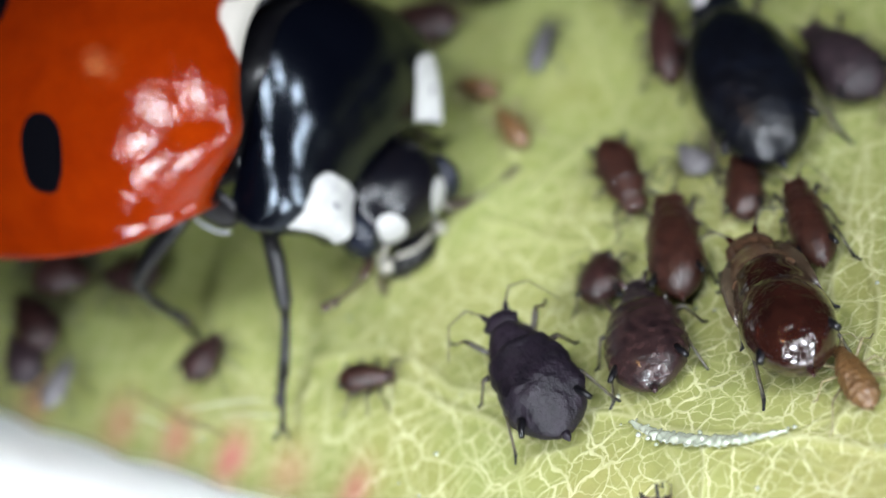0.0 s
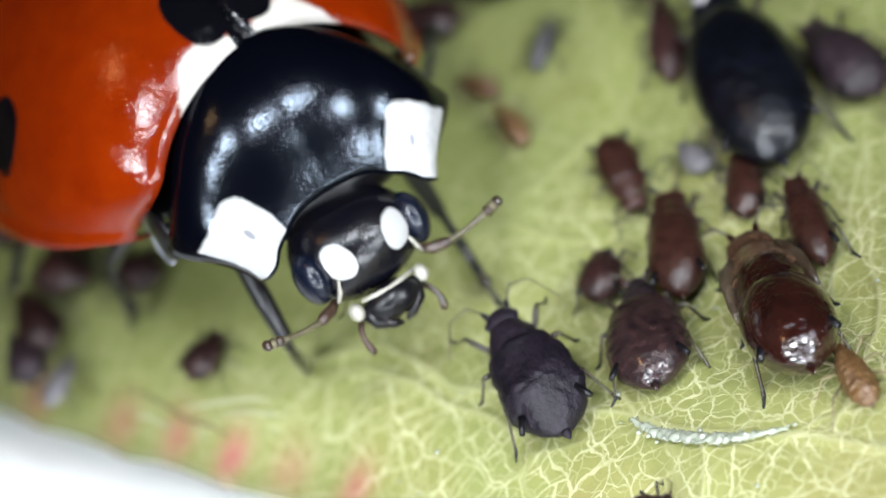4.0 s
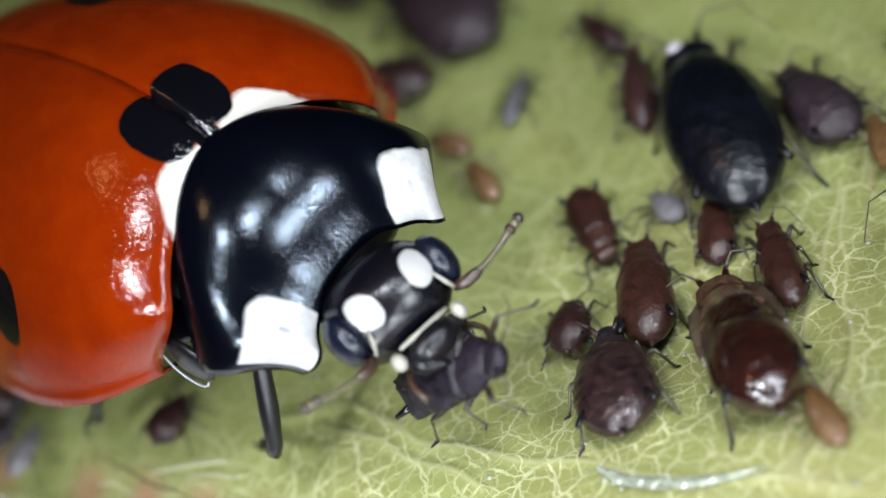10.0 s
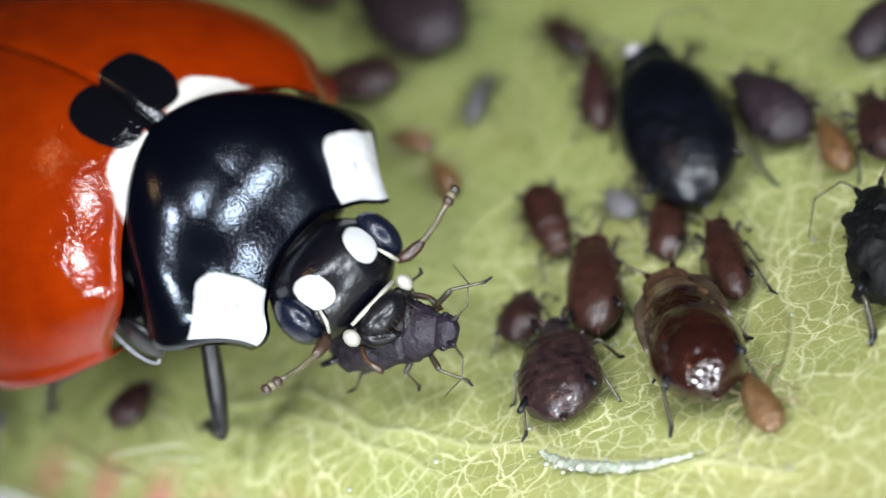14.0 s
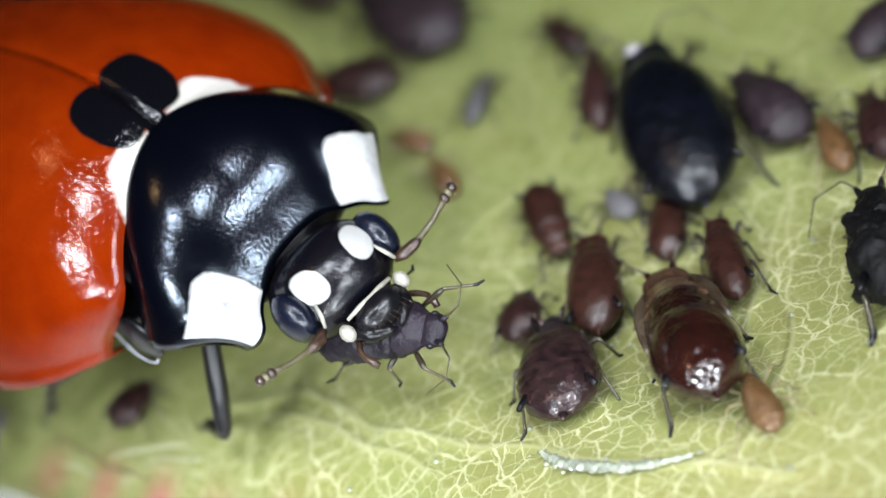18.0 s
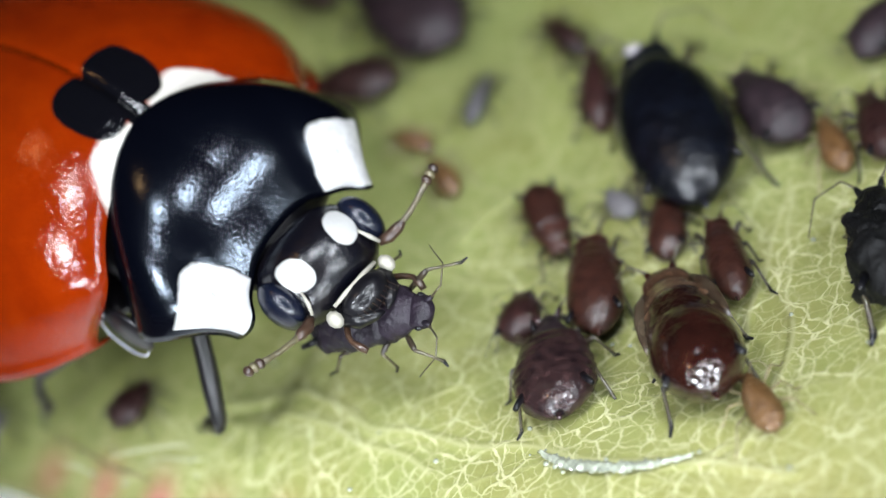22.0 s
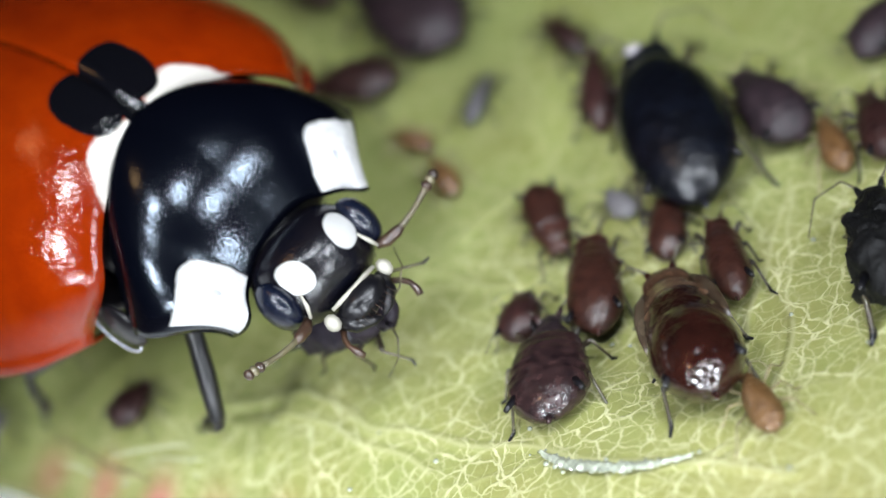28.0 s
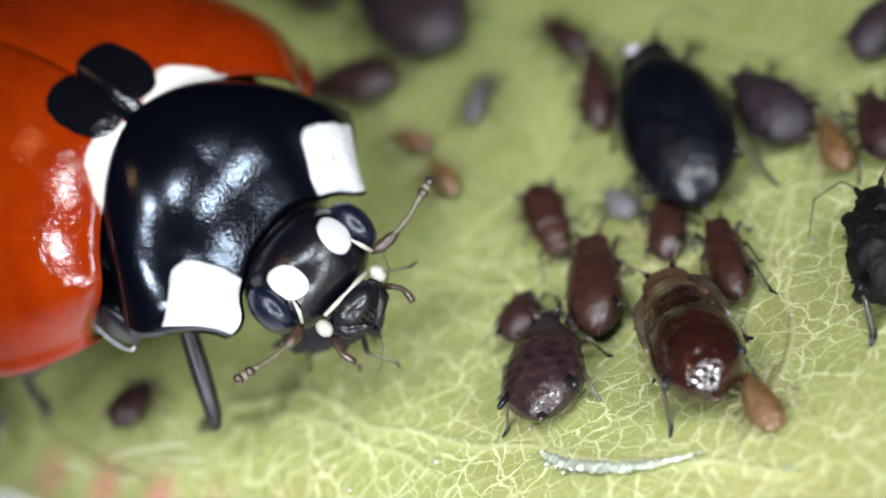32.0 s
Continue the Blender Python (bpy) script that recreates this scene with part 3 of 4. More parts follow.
aphid("small round brown aphid nymph", on_leaf(1.31, -1.47, 68), (0.69, 0.46, 0.36), A_BROWN, seed=6, oval=0.085, leg_span=0.5, groove_depth=0.012)
aphid("large glossy dark brown aphid with a shining round back", on_leaf(2.68, -3.23, 87), (2.31, 0.88, 0.72), A_GLOSS, seed=7, two_tone=A_CLEAR, shield=A_GLOSS, shield_span=0.31, pads=WING_BUD, oval=0.08, leg_span=0.6)
aphid("tiny orange aphid nymph beside the glossy brown aphid", on_leaf(2.96, -4.44, 89), (0.90, 0.34, 0.28), A_ORANGE, seed=8, legs=LEG_PALE, shins=LEG_PALE, horns=False, groove_depth=0.14, rough_skin=0.25, leg_span=1.1, leg_girth=0.8)
aphid("dark brown aphid nymph with a pale band", on_leaf(-2.75, 0.36, 36), (0.59, 0.42, 0.32), A_BROWN, seed=9)
aphid("brown aphid near the leaf margin", on_leaf(-4.33, 1.99, 96), (0.91, 0.52, 0.4), A_BROWN, seed=10)
aphid("purple-brown aphid near the leaf margin", on_leaf(-4.59, 1.61, 91), (0.73, 0.45, 0.36), A_GREY, seed=11)
aphid("dark brown aphid in the shade of the ladybird", on_leaf(-3.85, 2.42, -48), (0.73, 0.56, 0.4), A_BROWN, seed=12)
aphid("black-brown aphid in the shade of the ladybird", on_leaf(-3.14, 1.89, 146), (0.69, 0.50, 0.4), A_BROWN, seed=13)
aphid("brown aphid beside the ladybird", on_leaf(-4.29, 3.56, 87), (0.66, 0.35, 0.35), A_BROWN, seed=14)
aphid("slim grey-brown aphid on the far leaf", on_leaf(3.10, 1.24, 75), (1.24, 0.39, 0.4), A_BROWN, seed=15)
aphid("large dark aphid on the far leaf", on_leaf(1.66, 3.62, 116), (1.62, 0.97, 0.6), A_GREY, seed=16)
aphid("brown aphid on the far leaf", on_leaf(0.80, 3.10, 150), (1.05, 0.60, 0.4), A_BROWN, seed=17)
aphid("slim orange-brown aphid nymph", on_leaf(1.10, 1.87, 125), (0.57, 0.24, 0.24), A_ORANGE, seed=18, legs=LEG_PALE, shins=LEG_PALE, horns=False, groove_depth=0.10)
aphid("slim orange-brown aphid nymph", on_leaf(1.23, 1.13, 95), (0.68, 0.27, 0.26), A_ORANGE, seed=19, legs=LEG_PALE, shins=LEG_PALE, horns=False, groove_depth=0.10)
aphid("grey cast skin of an aphid", on_leaf(1.93, 2.02, 53), (0.73, 0.21, 0.22), A_PALE, seed=20, horns=False, category="cast skin", group="")
aphid("small pale grey cast skin of an aphid with thin legs", on_leaf(2.74, -0.39, 101), (0.52, 0.31, 0.2), A_PALE, seed=21, horns=False, leg_span=1.6, category="cast skin", group="")
aphid("pale grey cast skin of an aphid near the margin", on_leaf(-4.33, 1.12, 45), (0.63, 0.28, 0.2), A_PALE, seed=22, horns=False, category="cast skin", group="")
aphid("orange aphid nymph with pale legs", on_leaf(4.93, -1.06, 85), (0.94, 0.34, 0.28), A_ORANGE, seed=23, legs=LEG_PALE, shins=LEG_PALE, horns=False, groove_depth=0.10)
aphid("dark brown aphid at the leaf fold", on_leaf(5.42, -1.19, 86), (1.17, 0.50, 0.4), A_BROWN, seed=24)
aphid("large black aphid with a spiny outline", on_leaf(4.77, -3.36, 81), (2.02, 0.82, 0.75), A_CHAR, seed=25, rough_skin=0.6, groove_depth=0.14, leg_span=0.5, leg_girth=1.8)
aphid("dark purple aphid on the far leaf", on_leaf(6.02, 0.21, 38), (0.95, 0.56, 0.45), A_GREY, seed=26)
aphid("brown aphid under a vein of the leaf", on_leaf(3.07, 2.31, 104), (0.83, 0.29, 0.3), A_BROWN, seed=27)
aphid("dark brown aphid at the near slope of the leaf", on_leaf(0.64, -4.89, 3), (0.55, 0.47, 0.35), A_BROWN, seed=28)
aphid("red-brown aphid on the far leaf", on_leaf(0.80, 5.03, 110), (1.07, 0.47, 0.4), A_BROWN, seed=29)
PREY_REST = on_leaf(0.25, -2.50, 93, 0.20) @ pose(0, 0, 0, 0, -17, 0)
prey = aphid("large grey-purple aphid caught and eaten by the ladybird", PREY_REST, (1.65, 0.84, 0.55), A_PREY, seed=51, rough_skin=0.22)
small_prey = aphid("small red-brown aphid eaten by the ladybird", on_leaf(-1.27, -1.08, -33), (0.64, 0.33, 0.3), A_RED, seed=52)
walker = aphid("brown aphid with a blue-grey sheen on its back", on_leaf(1.44, -2.69, 79), (1.67, 0.86, 0.55), A_PLUM, seed=53, two_tone=A_GREY, groove_depth=0.05, oval=-0.07, leg_span=0.65)


def dew_drop(x, y, z, r):
    ob = new("dew_drop", lump("dew_drop", (0, 0, 0), (r, r, r * 0.9), DEW, 9, 12))
    ob.location = Vector((x, y, z)) * MM
    tagged(ob, "small bright droplet beside a black aphid", "droplet")



def glassy_film(way):
    """A thin crinkled film dried onto a vein."""
    rnd = random.Random(7)
    n, rows = 110, 9
    verts = []
    for i in range(n):
        t = i / (n - 1) * (len(way) - 1)
        k = min(int(t), len(way) - 2)
        a, b = Vector(way[k]), Vector(way[k + 1])
        p = a.lerp(b, t - k)
        side = Vector((-(b - a).y, (b - a).x)).normalized()
        half = 0.078 * (0.2 + math.sin(math.pi * i / (n - 1))) * (0.8 + 0.5 * noise.noise(Vector((i * 0.35, 3, 1))))
        for j in range(rows):
            s = -1 + 2 * j / (rows - 1)
            q = p + side * s * half
            z = float(leaf_z(q.x, q.y)) + 0.045 + 0.025 * (1 - s * s) + 0.045 * noise.noise(Vector((q.x * 20, q.y * 20, 0)))
            verts.append((q.x, q.y, z))
    ob = new("sap_film", mesh_of("sap_film", verts, grid_faces(n, rows), FILM))
    ob.modifiers.new("thickness", "SOLIDIFY").thickness = 0.008 * MM
    tagged(ob, "thin glassy dried film along a leaf vein", "film")


def fibre(way, radius, material=HAIR, label="fine pale raised fibre on the leaf"):
    pts = [(x, y, float(leaf_z(x, y)) + 0.05) for x, y in way]
    ob = new("leaf_fibre", tube("leaf_fibre", pts, [radius * 0.5] + [radius] * (len(pts) - 2) + [radius * 0.3], material, 7))
    tagged(ob, label, "fibre")


def specks(name, places, material, size, label, category, seed):
    rnd = random.Random(seed)
    verts, faces = [], []
    for x, y in places:
        r = size * rnd.uniform(0.6, 1.3)
        base = len(verts)
        me = lump("speck", (x, y, float(leaf_z(x, y)) + 0.04 + r * 0.4), (r, r * rnd.uniform(0.7, 1.2), r * 0.7), material, 6, 8)
        verts += [tuple(c / MM for c in v.co) for v in me.vertices]
        faces += [tuple(base + k for k in f.vertices) for f in me.polygons]
        bpy.data.meshes.remove(me)
    tagged(new(name, mesh_of(name, verts, faces, material)), label, category, kind="stuff")


def honeydew(places):
    rnd = random.Random(11)
    # pale beads strewn along the sap film stand in for its glints
    places = places + [(x + rnd.gauss(0, 0.07), y + rnd.gauss(0, 0.05)) for x, y in SAP for _ in range(2)]
    extra = [(rnd.uniform(-2, 6), rnd.uniform(-7.0, 0)) for _ in range(40)]
    specks("honeydew_specks", places + extra, FILM, 0.022, "tiny shining honeydew specks, and pale beads added as sparkle along the film", "droplets", 5)


def dark_specks(places):
    specks("dark_specks", places, BLACK, 0.022, "tiny dark specks near the leaf margin", "specks", 6)


dew_drop(3.61, 1.24, 0.30, 0.12)
SAP = [(0.89, -3.47), (1.00, -3.71), (1.10, -3.90), (1.33, -4.14), (1.58, -4.33), (1.83, -4.46), (2.17, -4.59)]
glassy_film([(0.89, -3.47), (1.00, -3.71), (1.10, -3.90), (1.33, -4.14), (1.58, -4.33), (1.83, -4.46), (2.17, -4.59)])
fibre([(-3.19, -0.05), (-2.98, -0.13), (-2.77, -0.23), (-2.54, -0.37), (-2.32, -0.52)], 0.014)
fibre([(-2.84, -0.36), (-2.64, -0.48), (-2.38, -0.73), (-2.21, -0.84)], 0.010)
fibre([(-3.73, 0.21), (-3.56, 0.08), (-3.43, -0.16)], 0.012)
fibre([(-3.66, 0.66), (-3.53, 0.40), (-3.35, 0.10), (-3.23, -0.17), (-3.01, -0.44), (-2.85, -0.71)], 0.016, DRY, 'brown dried line near the leaf margin')
honeydew([(3.66, -3.23), (0.91, -3.05), (2.91, -5.27), (1.25, -4.13), (4.24, -2.23), (2.94, -4.12), (-3.13, 0.02), (-3.43, -0.14), (-3.15, -0.39), (-2.39, -0.99), (-2.38, -0.73), (-3.13, -0.53), (-3.85, 2.97)])
dark_specks([(-4.02, 0.79), (-3.83, 0.64), (-3.59, 0.46), (-3.68, 0.55)])

# ---- the ladybird ----
LB = 1.083
NECK, NAPE = Vector((1.5, 0, 1.4)) * LB, Vector((2.85, 0, 0.85)) * LB


def grown(me):
    """A mesh drawn at the pattern's size, brought to this animal's size."""
    me.transform(Matrix.Scale(LB, 4))
    return me


def slim(me):
    """The same for the head, which is narrower than its pattern."""
    me.transform(Matrix.Diagonal((LB, 0.84 * LB, LB, 1)))
    return me


def wing_width(x):
    k = (x + 0.6) / (2.8 if x < -0.6 else 2.72)
    return max(0.0, 1 - abs(k) ** 2.4)


LOW = radians(72)  # how far the wing case turns down at its edge


def elytron(side):
    """One wing case: half a dome, cut off at the front, with a rolled rim and a fine seam."""
    nt, nr = 64, 36
    verts = []
    for i in range(nt):
        u = i / (nt - 1)
        x0 = -3.395 + 5.11 * (1 - math.cos(u * math.pi * 0.62)) / (1 - math.cos(math.pi * 0.62))
        g, tall = wing_width(x0) ** 0.4545, wing_width(x0) ** 0.38
        for j in range(nr):
            phi = min(1.0, j / (nr - 3)) * LOW
            sn, cs = math.sin(phi) / math.sin(LOW), max(0.0, (math.cos(phi) - math.cos(LOW)) / (1 - math.cos(LOW)))
            ahead = max(0.0, u - 0.5) * 2
            x = x0 + ahead * (0.245 * sn ** 2 - 0.55 * max(0.0, (sn - 0.82) / 0.18) ** 2)
            y, z = 2.096 * g * sn ** 0.94 * (1 + 0.23 * ahead ** 2), 0.66 + 2.126 * tall * cs ** 0.86
            z += 0.10 * max(0.0, (u - 0.72) / 0.28) ** 2 * sn ** 4
            if j == nr - 2:
                y, z = y + 0.05, z - 0.05
            if j == nr - 1:
                y, z = y - 0.12, z - 0.09
            if u > 0.97:
                z -= 0.03 * (u - 0.97) / 0.03
            y = max(y, 0.006)
            verts.append((x, side * y, z - 0.025 * max(0.0, 1 - y / 0.04)))
    faces = grid_faces(nt, nr)
    if side < 0:
        faces = [f[::-1] for f in faces]
    return grown(mesh_of("elytron", verts, faces, ELYTRA))


def pronotum_at(u, v):
    """u from the back (0) to the front (1), v across from -1 to 1."""
    a = abs(v)
    w = 1.358 + 0.19 * math.sin(math.pi * min(1.0, u ** 0.9)) ** 1.4 - 0.43 * u ** 1.5
    back = 1.57 + 0.50 * a ** 1.3
    front = 2.84 + 0.10 * a ** 2 + 0.35 * a ** 6 - 19.0 * max(0.0, a - 0.85) ** 2
    x = back + (front - back) * u
    z = 2.06 - 0.08 * u - 0.58 * u * u - 0.22 * u ** 6 - (0.98 - 0.47 * u) * a ** 2.3
    z -= 0.30 * max(0.0, (a - 0.6) / 0.4) ** 2 * (0.35 + 0.65 * math.sin(math.pi * (0.13 + 0.80 * u)) ** 0.5) * (1 - 0.6 * u)
    z -= 0.12 * u ** 4 * (1 - a ** 2) + 0.05 * u ** 0.8 * math.exp(-((a - 0.60) / 0.14) ** 2)  # a shallow trough beside the disc
    return x, w * v, z


def pronotum_mesh():
    nu, nv = 40, 84
    verts = []
    for i in range(nu):
        for j in range(nv):
            verts.append(pronotum_at(i / (nu - 1), -1 + 2 * j / (nv - 1)))
    me = mesh_of("pronotum", verts, grid_faces(nu, nv), PRONOTUM)
    across = me.uv_layers.new(name="across")
    for loop in me.loops:
        i, j = divmod(loop.vertex_index, nv)
        across.data[loop.index].uv = i / (nu - 1), abs(-1 + 2 * j / (nv - 1))
    return grown(me)


bug = tagged(new("ladybird"), "red seven-spot ladybird with black spots, feeding on the leaf", "ladybird")
for side in (-1, 1):
    e = part("elytron", elytron(side), bug, "glossy orange-red wing case with black spots")
    sol = e.modifiers.new("thickness", "SOLIDIFY")
    sol.thickness, sol.offset = 0.05 * MM, -1
part("scutellum", grown(lump("scutellum", (1.60, 0, 1.98), (0.20, 0.16, 0.06), BLACK, 9, 12)), bug)
part("underside", grown(lump("underside", (-0.55, 0, 0.72), (2.5, 1.9, 0.42), BLACK, 16, 28, 0.05, 4)), bug, "black underside of the body")
part("thorax", grown(lump("thorax", (1.45, 0, 1.12), (0.75, 1.05, 0.74), BLACK, 14, 20, 0.06, 9)), bug)

pronotum = part("pronotum", pronotum_mesh(), bug, "black neck shield with white front corners")
sol = pronotum.modifiers.new("thickness", "SOLIDIFY")
sol.thickness, sol.offset = 0.06 * MM, -1
for sy in (-1, 1):
    edge = [pronotum_at(k / 14, sy) for k in range(15)]
    part("margin", grown(tube("margin", edge, [0.014] * 15, RIM, 7)), pronotum, "fine pale rim of the neck shield")
    ring = [(1.88 + 0.30 * math.cos(a), 1.47 * sy, 0.80 + 0.27 * math.sin(a)) for a in (radians(110 + 17 * k) for k in range(14))]
    part("hypomeron", grown(lump("hypomeron", (1.88, sy * 1.40, 0.80), (0.30, 0.07, 0.27), BLACK, 12, 18, 0.05, 5)), pronotum, "dark side plate under the neck shield")
    part("plate_rim", grown(tube("plate_rim", ring, [0.012] * 14, RIM, 7)), pronotum, "pale edge of the side plate")
part("prosternum", grown(lump("prosternum", (2.2, 0, 0.85), (0.65, 1.2, 0.42), BLACK, 12, 20, 0.05, 3)), pronotum)

head = part("head", slim(lump("head", (2.93, 0, 0.60), (0.49, 0.74, 0.45), HEAD, 24, 36, 0.03, 2, 0.88)), bug, "black head with two white spots")
for sy in (-1, 1):
    part("eye", slim(lump("eye", (3.12, sy * 0.645, 0.64), (0.25, 0.19, 0.27), EYE, 14, 18)), head)
    part("eye_rim", slim(tube("eye_rim", [(3.36, sy * 0.46, 0.66), (3.39, sy * 0.50, 0.55), (3.37, sy * 0.55, 0.44)], [0.014, 0.026, 0.018], CREAM, 7)), head)
    seg = [(3.33, sy * 0.58, 0.42), (3.40, sy * 0.74, 0.41), (3.45, sy * 0.92, 0.43), (3.47, sy * 1.10, 0.46), (3.48, sy * 1.26, 0.50), (3.49, sy * 1.36, 0.53), (3.49, sy * 1.46, 0.55), (3.485, sy * 1.52, 0.56)]
    part("scape", slim(tube("scape", [(3.30, sy * 0.56, 0.42), (3.36, sy * 0.66, 0.40), (3.41, sy * 0.80, 0.41), (3.44, sy * 0.88, 0.42)], [0.04, 0.060, 0.055, 0.03], DARK_RED, 9)), head, "thick dark first joint of the antenna")
    part("antenna", slim(tube("antenna", seg[1:6], [0.036, 0.030, 0.028, 0.030, 0.040], AMBER, 9)), head, "short brown antenna")
    for k in range(3):
        c = Vector(seg[5]).lerp(Vector(seg[7]), k * 0.45)
        part("antenna_club", slim(lump("antenna_club", c, (0.055, 0.055, 0.055), (DARK_RED, AMBER, DARK_RED)[k], 8, 10)), head)
    part("mandible", slim(tube("mandible", [(3.37, sy * 0.32, 0.22), (3.50, sy * 0.26, 0.12), (3.58, sy * 0.11, 0.06), (3.60, sy * 0.02, 0.03)], [0.10, 0.085, 0.05, 0.015], BLACK, 9)), head)
    part("mandible_base", slim(lump("mandible_base", (3.42, sy * 0.42, 0.27), (0.09, 0.085, 0.09), CREAM, 8, 10)), head)
    palp = [(3.36, sy * 0.36, 0.14), (3.43, sy * 0.45, 0.08), (3.52, sy * 0.49, 0.03), (3.58, sy * 0.48, -0.04), (3.60, sy * 0.46, -0.10)]
    part("palp", slim(tube("palp", palp, [0.035, 0.032, 0.03, 0.045, 0.036], DARK_RED, 8)), head)
part("clypeus_margin", slim(tube("clypeus_margin", [(3.43, -0.33, 0.36), (3.48, -0.16, 0.38), (3.50, 0, 0.385), (3.48, 0.16, 0.38), (3.43, 0.33, 0.36)], [0.018, 0.024, 0.020, 0.024, 0.018], CREAM, 8)), head)
part("labrum", slim(lump("labrum", (3.47, 0, 0.23), (0.17, 0.32, 0.16), BLACK, 12, 18, 0.12, 6)), head)
for k in range(9):
    y = -0.24 + 0.06 * k
    part("bristle", slim(tube("bristle", [(3.60 - abs(y) * 0.2, y, 0.20), (3.72 - abs(y) * 0.2, y * 1.1, 0.10)], [0.006, 0.002], DARK_RED, 5)), head)

THIGH, SHIN = 1.18, 1.18


def thigh_mesh():
    return tube("femur", [(0, 0, 0), (0.2, 0, 0.02), (0.65, 0, 0.05), (1.08, 0, 0.02), (THIGH, 0, 0)], [0.07, 0.095, 0.105, 0.085, 0.06], LEG_BLACK, 12)


def shin_mesh():
    return tube("tibia", [(0, 0, 0), (0.2, 0, 0.02), (0.45, 0, 0.02), (SHIN - 0.50, 0, 0)], [0.050, 0.046, 0.056, 0.058], LEG_BLACK, 10)


def foot_meshes():
    """Two lobed joints, a slim claw joint and a forked claw."""
    e = SHIN - 0.52
    lobe = lump("tarsus_pad", (e + 0.12, 0, -0.03), (0.11, 0.055, 0.055), LEG_BLACK, 9, 12)
    lobe2 = lump("tarsus_pad", (e + 0.27, 0, -0.05), (0.10, 0.070, 0.055), LEG, 9, 12)
    slim = tube("tarsus", [(e, 0, 0), (e + 0.20, 0, 0.0), (e + 0.36, 0, 0.02), (e + 0.54, 0, 0.02)], [0.045, 0.036, 0.026, 0.034], LEG_BLACK, 9)
    claws = [tube("claw", [(e + 0.52, 0, 0.02), (e + 0.61, s * 0.045, 0.035), (e + 0.69, s * 0.085, 0.0), (e + 0.71, s * 0.095, -0.07)], [0.026, 0.022, 0.015, 0.004], LEG_BLACK, 7) for s in (-1, 1)]
    return [lobe, lobe2, slim] + claws


LEG_MESHES = thigh_mesh(), shin_mesh(), foot_meshes()
HIPS = {"front": (2.15, 0.90, 0.52), "middle": (1.0, 1.45, 0.50), "hind": (-0.3, 1.2, 0.48)}
limbs = {}
for row in HIPS:
    for sy in (-1, 1):
        femur = part("femur", LEG_MESHES[0], bug)
        tibia = part("tibia", LEG_MESHES[1], bug)
        for me in LEG_MESHES[2]:
            part(me.name.split(".")[0], me, tibia)
        limbs[row, sy] = femur, tibia


# ---- what moves ----
def bend(pivot, rx, ry, rz, slide=(0, 0, 0)):
    """A turn about a joint of the ladybird, in its own space, and a stretch of the joint."""
    p = pivot * MM
    return Matrix.Translation(p + Vector(slide) * MM) @ pose(0, 0, 0, rx, ry, rz) @ Matrix.Translation(-p)


def at_time(rows, t):
    """The place at t among rows of seconds and a place, held at both ends."""
    if t <= rows[0][0]:
        return Vector(rows[0][1])
    for (t0, a), (t1, b) in zip(rows, rows[1:]):
        if t <= t1:
            w = (t - t0) / (t1 - t0)
            return Vector(a).lerp(Vector(b), w * w * (3 - 2 * w))
    return Vector(rows[-1][1])


def bone(a, b, up):
    """The pose of a limb that starts at a and points to b."""
    x = (b - a).normalized()
    y = up.cross(x).normalized()
    m = Matrix((x, y, x.cross(y))).transposed().to_4x4()
    m.translation = a * MM
    return m


FEET = {  # where each foot stands on the leaf, in millimetres
    ("front", -1): [(0.0, (-2.28, -0.92, -0.33)), (0.4, (-2.28, -0.92, -0.33)), (0.8, (-1.84, -0.36, -0.32)), (7.5, (-1.84, -0.44, -0.32)), (10.0, (-1.97, -0.55, -0.33)), (13.0, (-2.10, -0.40, -0.34))],
    ("front", 1): [(0.0, (0.46, 1.51, -0.10)), (1.7, (0.46, 1.51, -0.10)), (1.95, (0.29, -1.06, -0.08)), (3.6, (0.29, -1.06, -0.08)), (4.6, (-0.10, -0.40, -0.14))],
    ("middle", -1): [(0.0, (-2.75, 0.80, -0.40)), (1.6, (-2.75, 0.95, -0.40)), (2.0, (-3.30, 1.49, -0.45)), (3.6, (-3.30, 1.49, -0.45)), (4.6, (-3.70, 0.98, -0.50))],
    ("middle", 1): [(0.0, (-0.76, 3.09, -0.19)), (1.6, (-0.76, 3.09, -0.19)), (2.0, (0.50, 1.65, -0.10)), (3.6, (0.33, 1.63, -0.11)), (4.6, (-0.10, 1.70, -0.12))],
    ("hind", -1): [(0.0, (-4.40, 2.90, -0.55)), (1.6, (-4.40, 2.90, -0.55)), (2.0, (-4.21, 3.78, -0.53)), (3.6, (-4.67, 2.99, -0.57)), (4.6, (-4.60, 1.41, -0.56))],
    ("hind", 1): [(0.0, (-2.66, 4.32, -0.39)), (1.6, (-2.66, 4.32, -0.39)), (2.0, (0.30, 3.87, -0.11)), (3.6, (-0.22, 3.69, -0.15)), (4.6, (-0.57, 3.24, -0.18))],
}


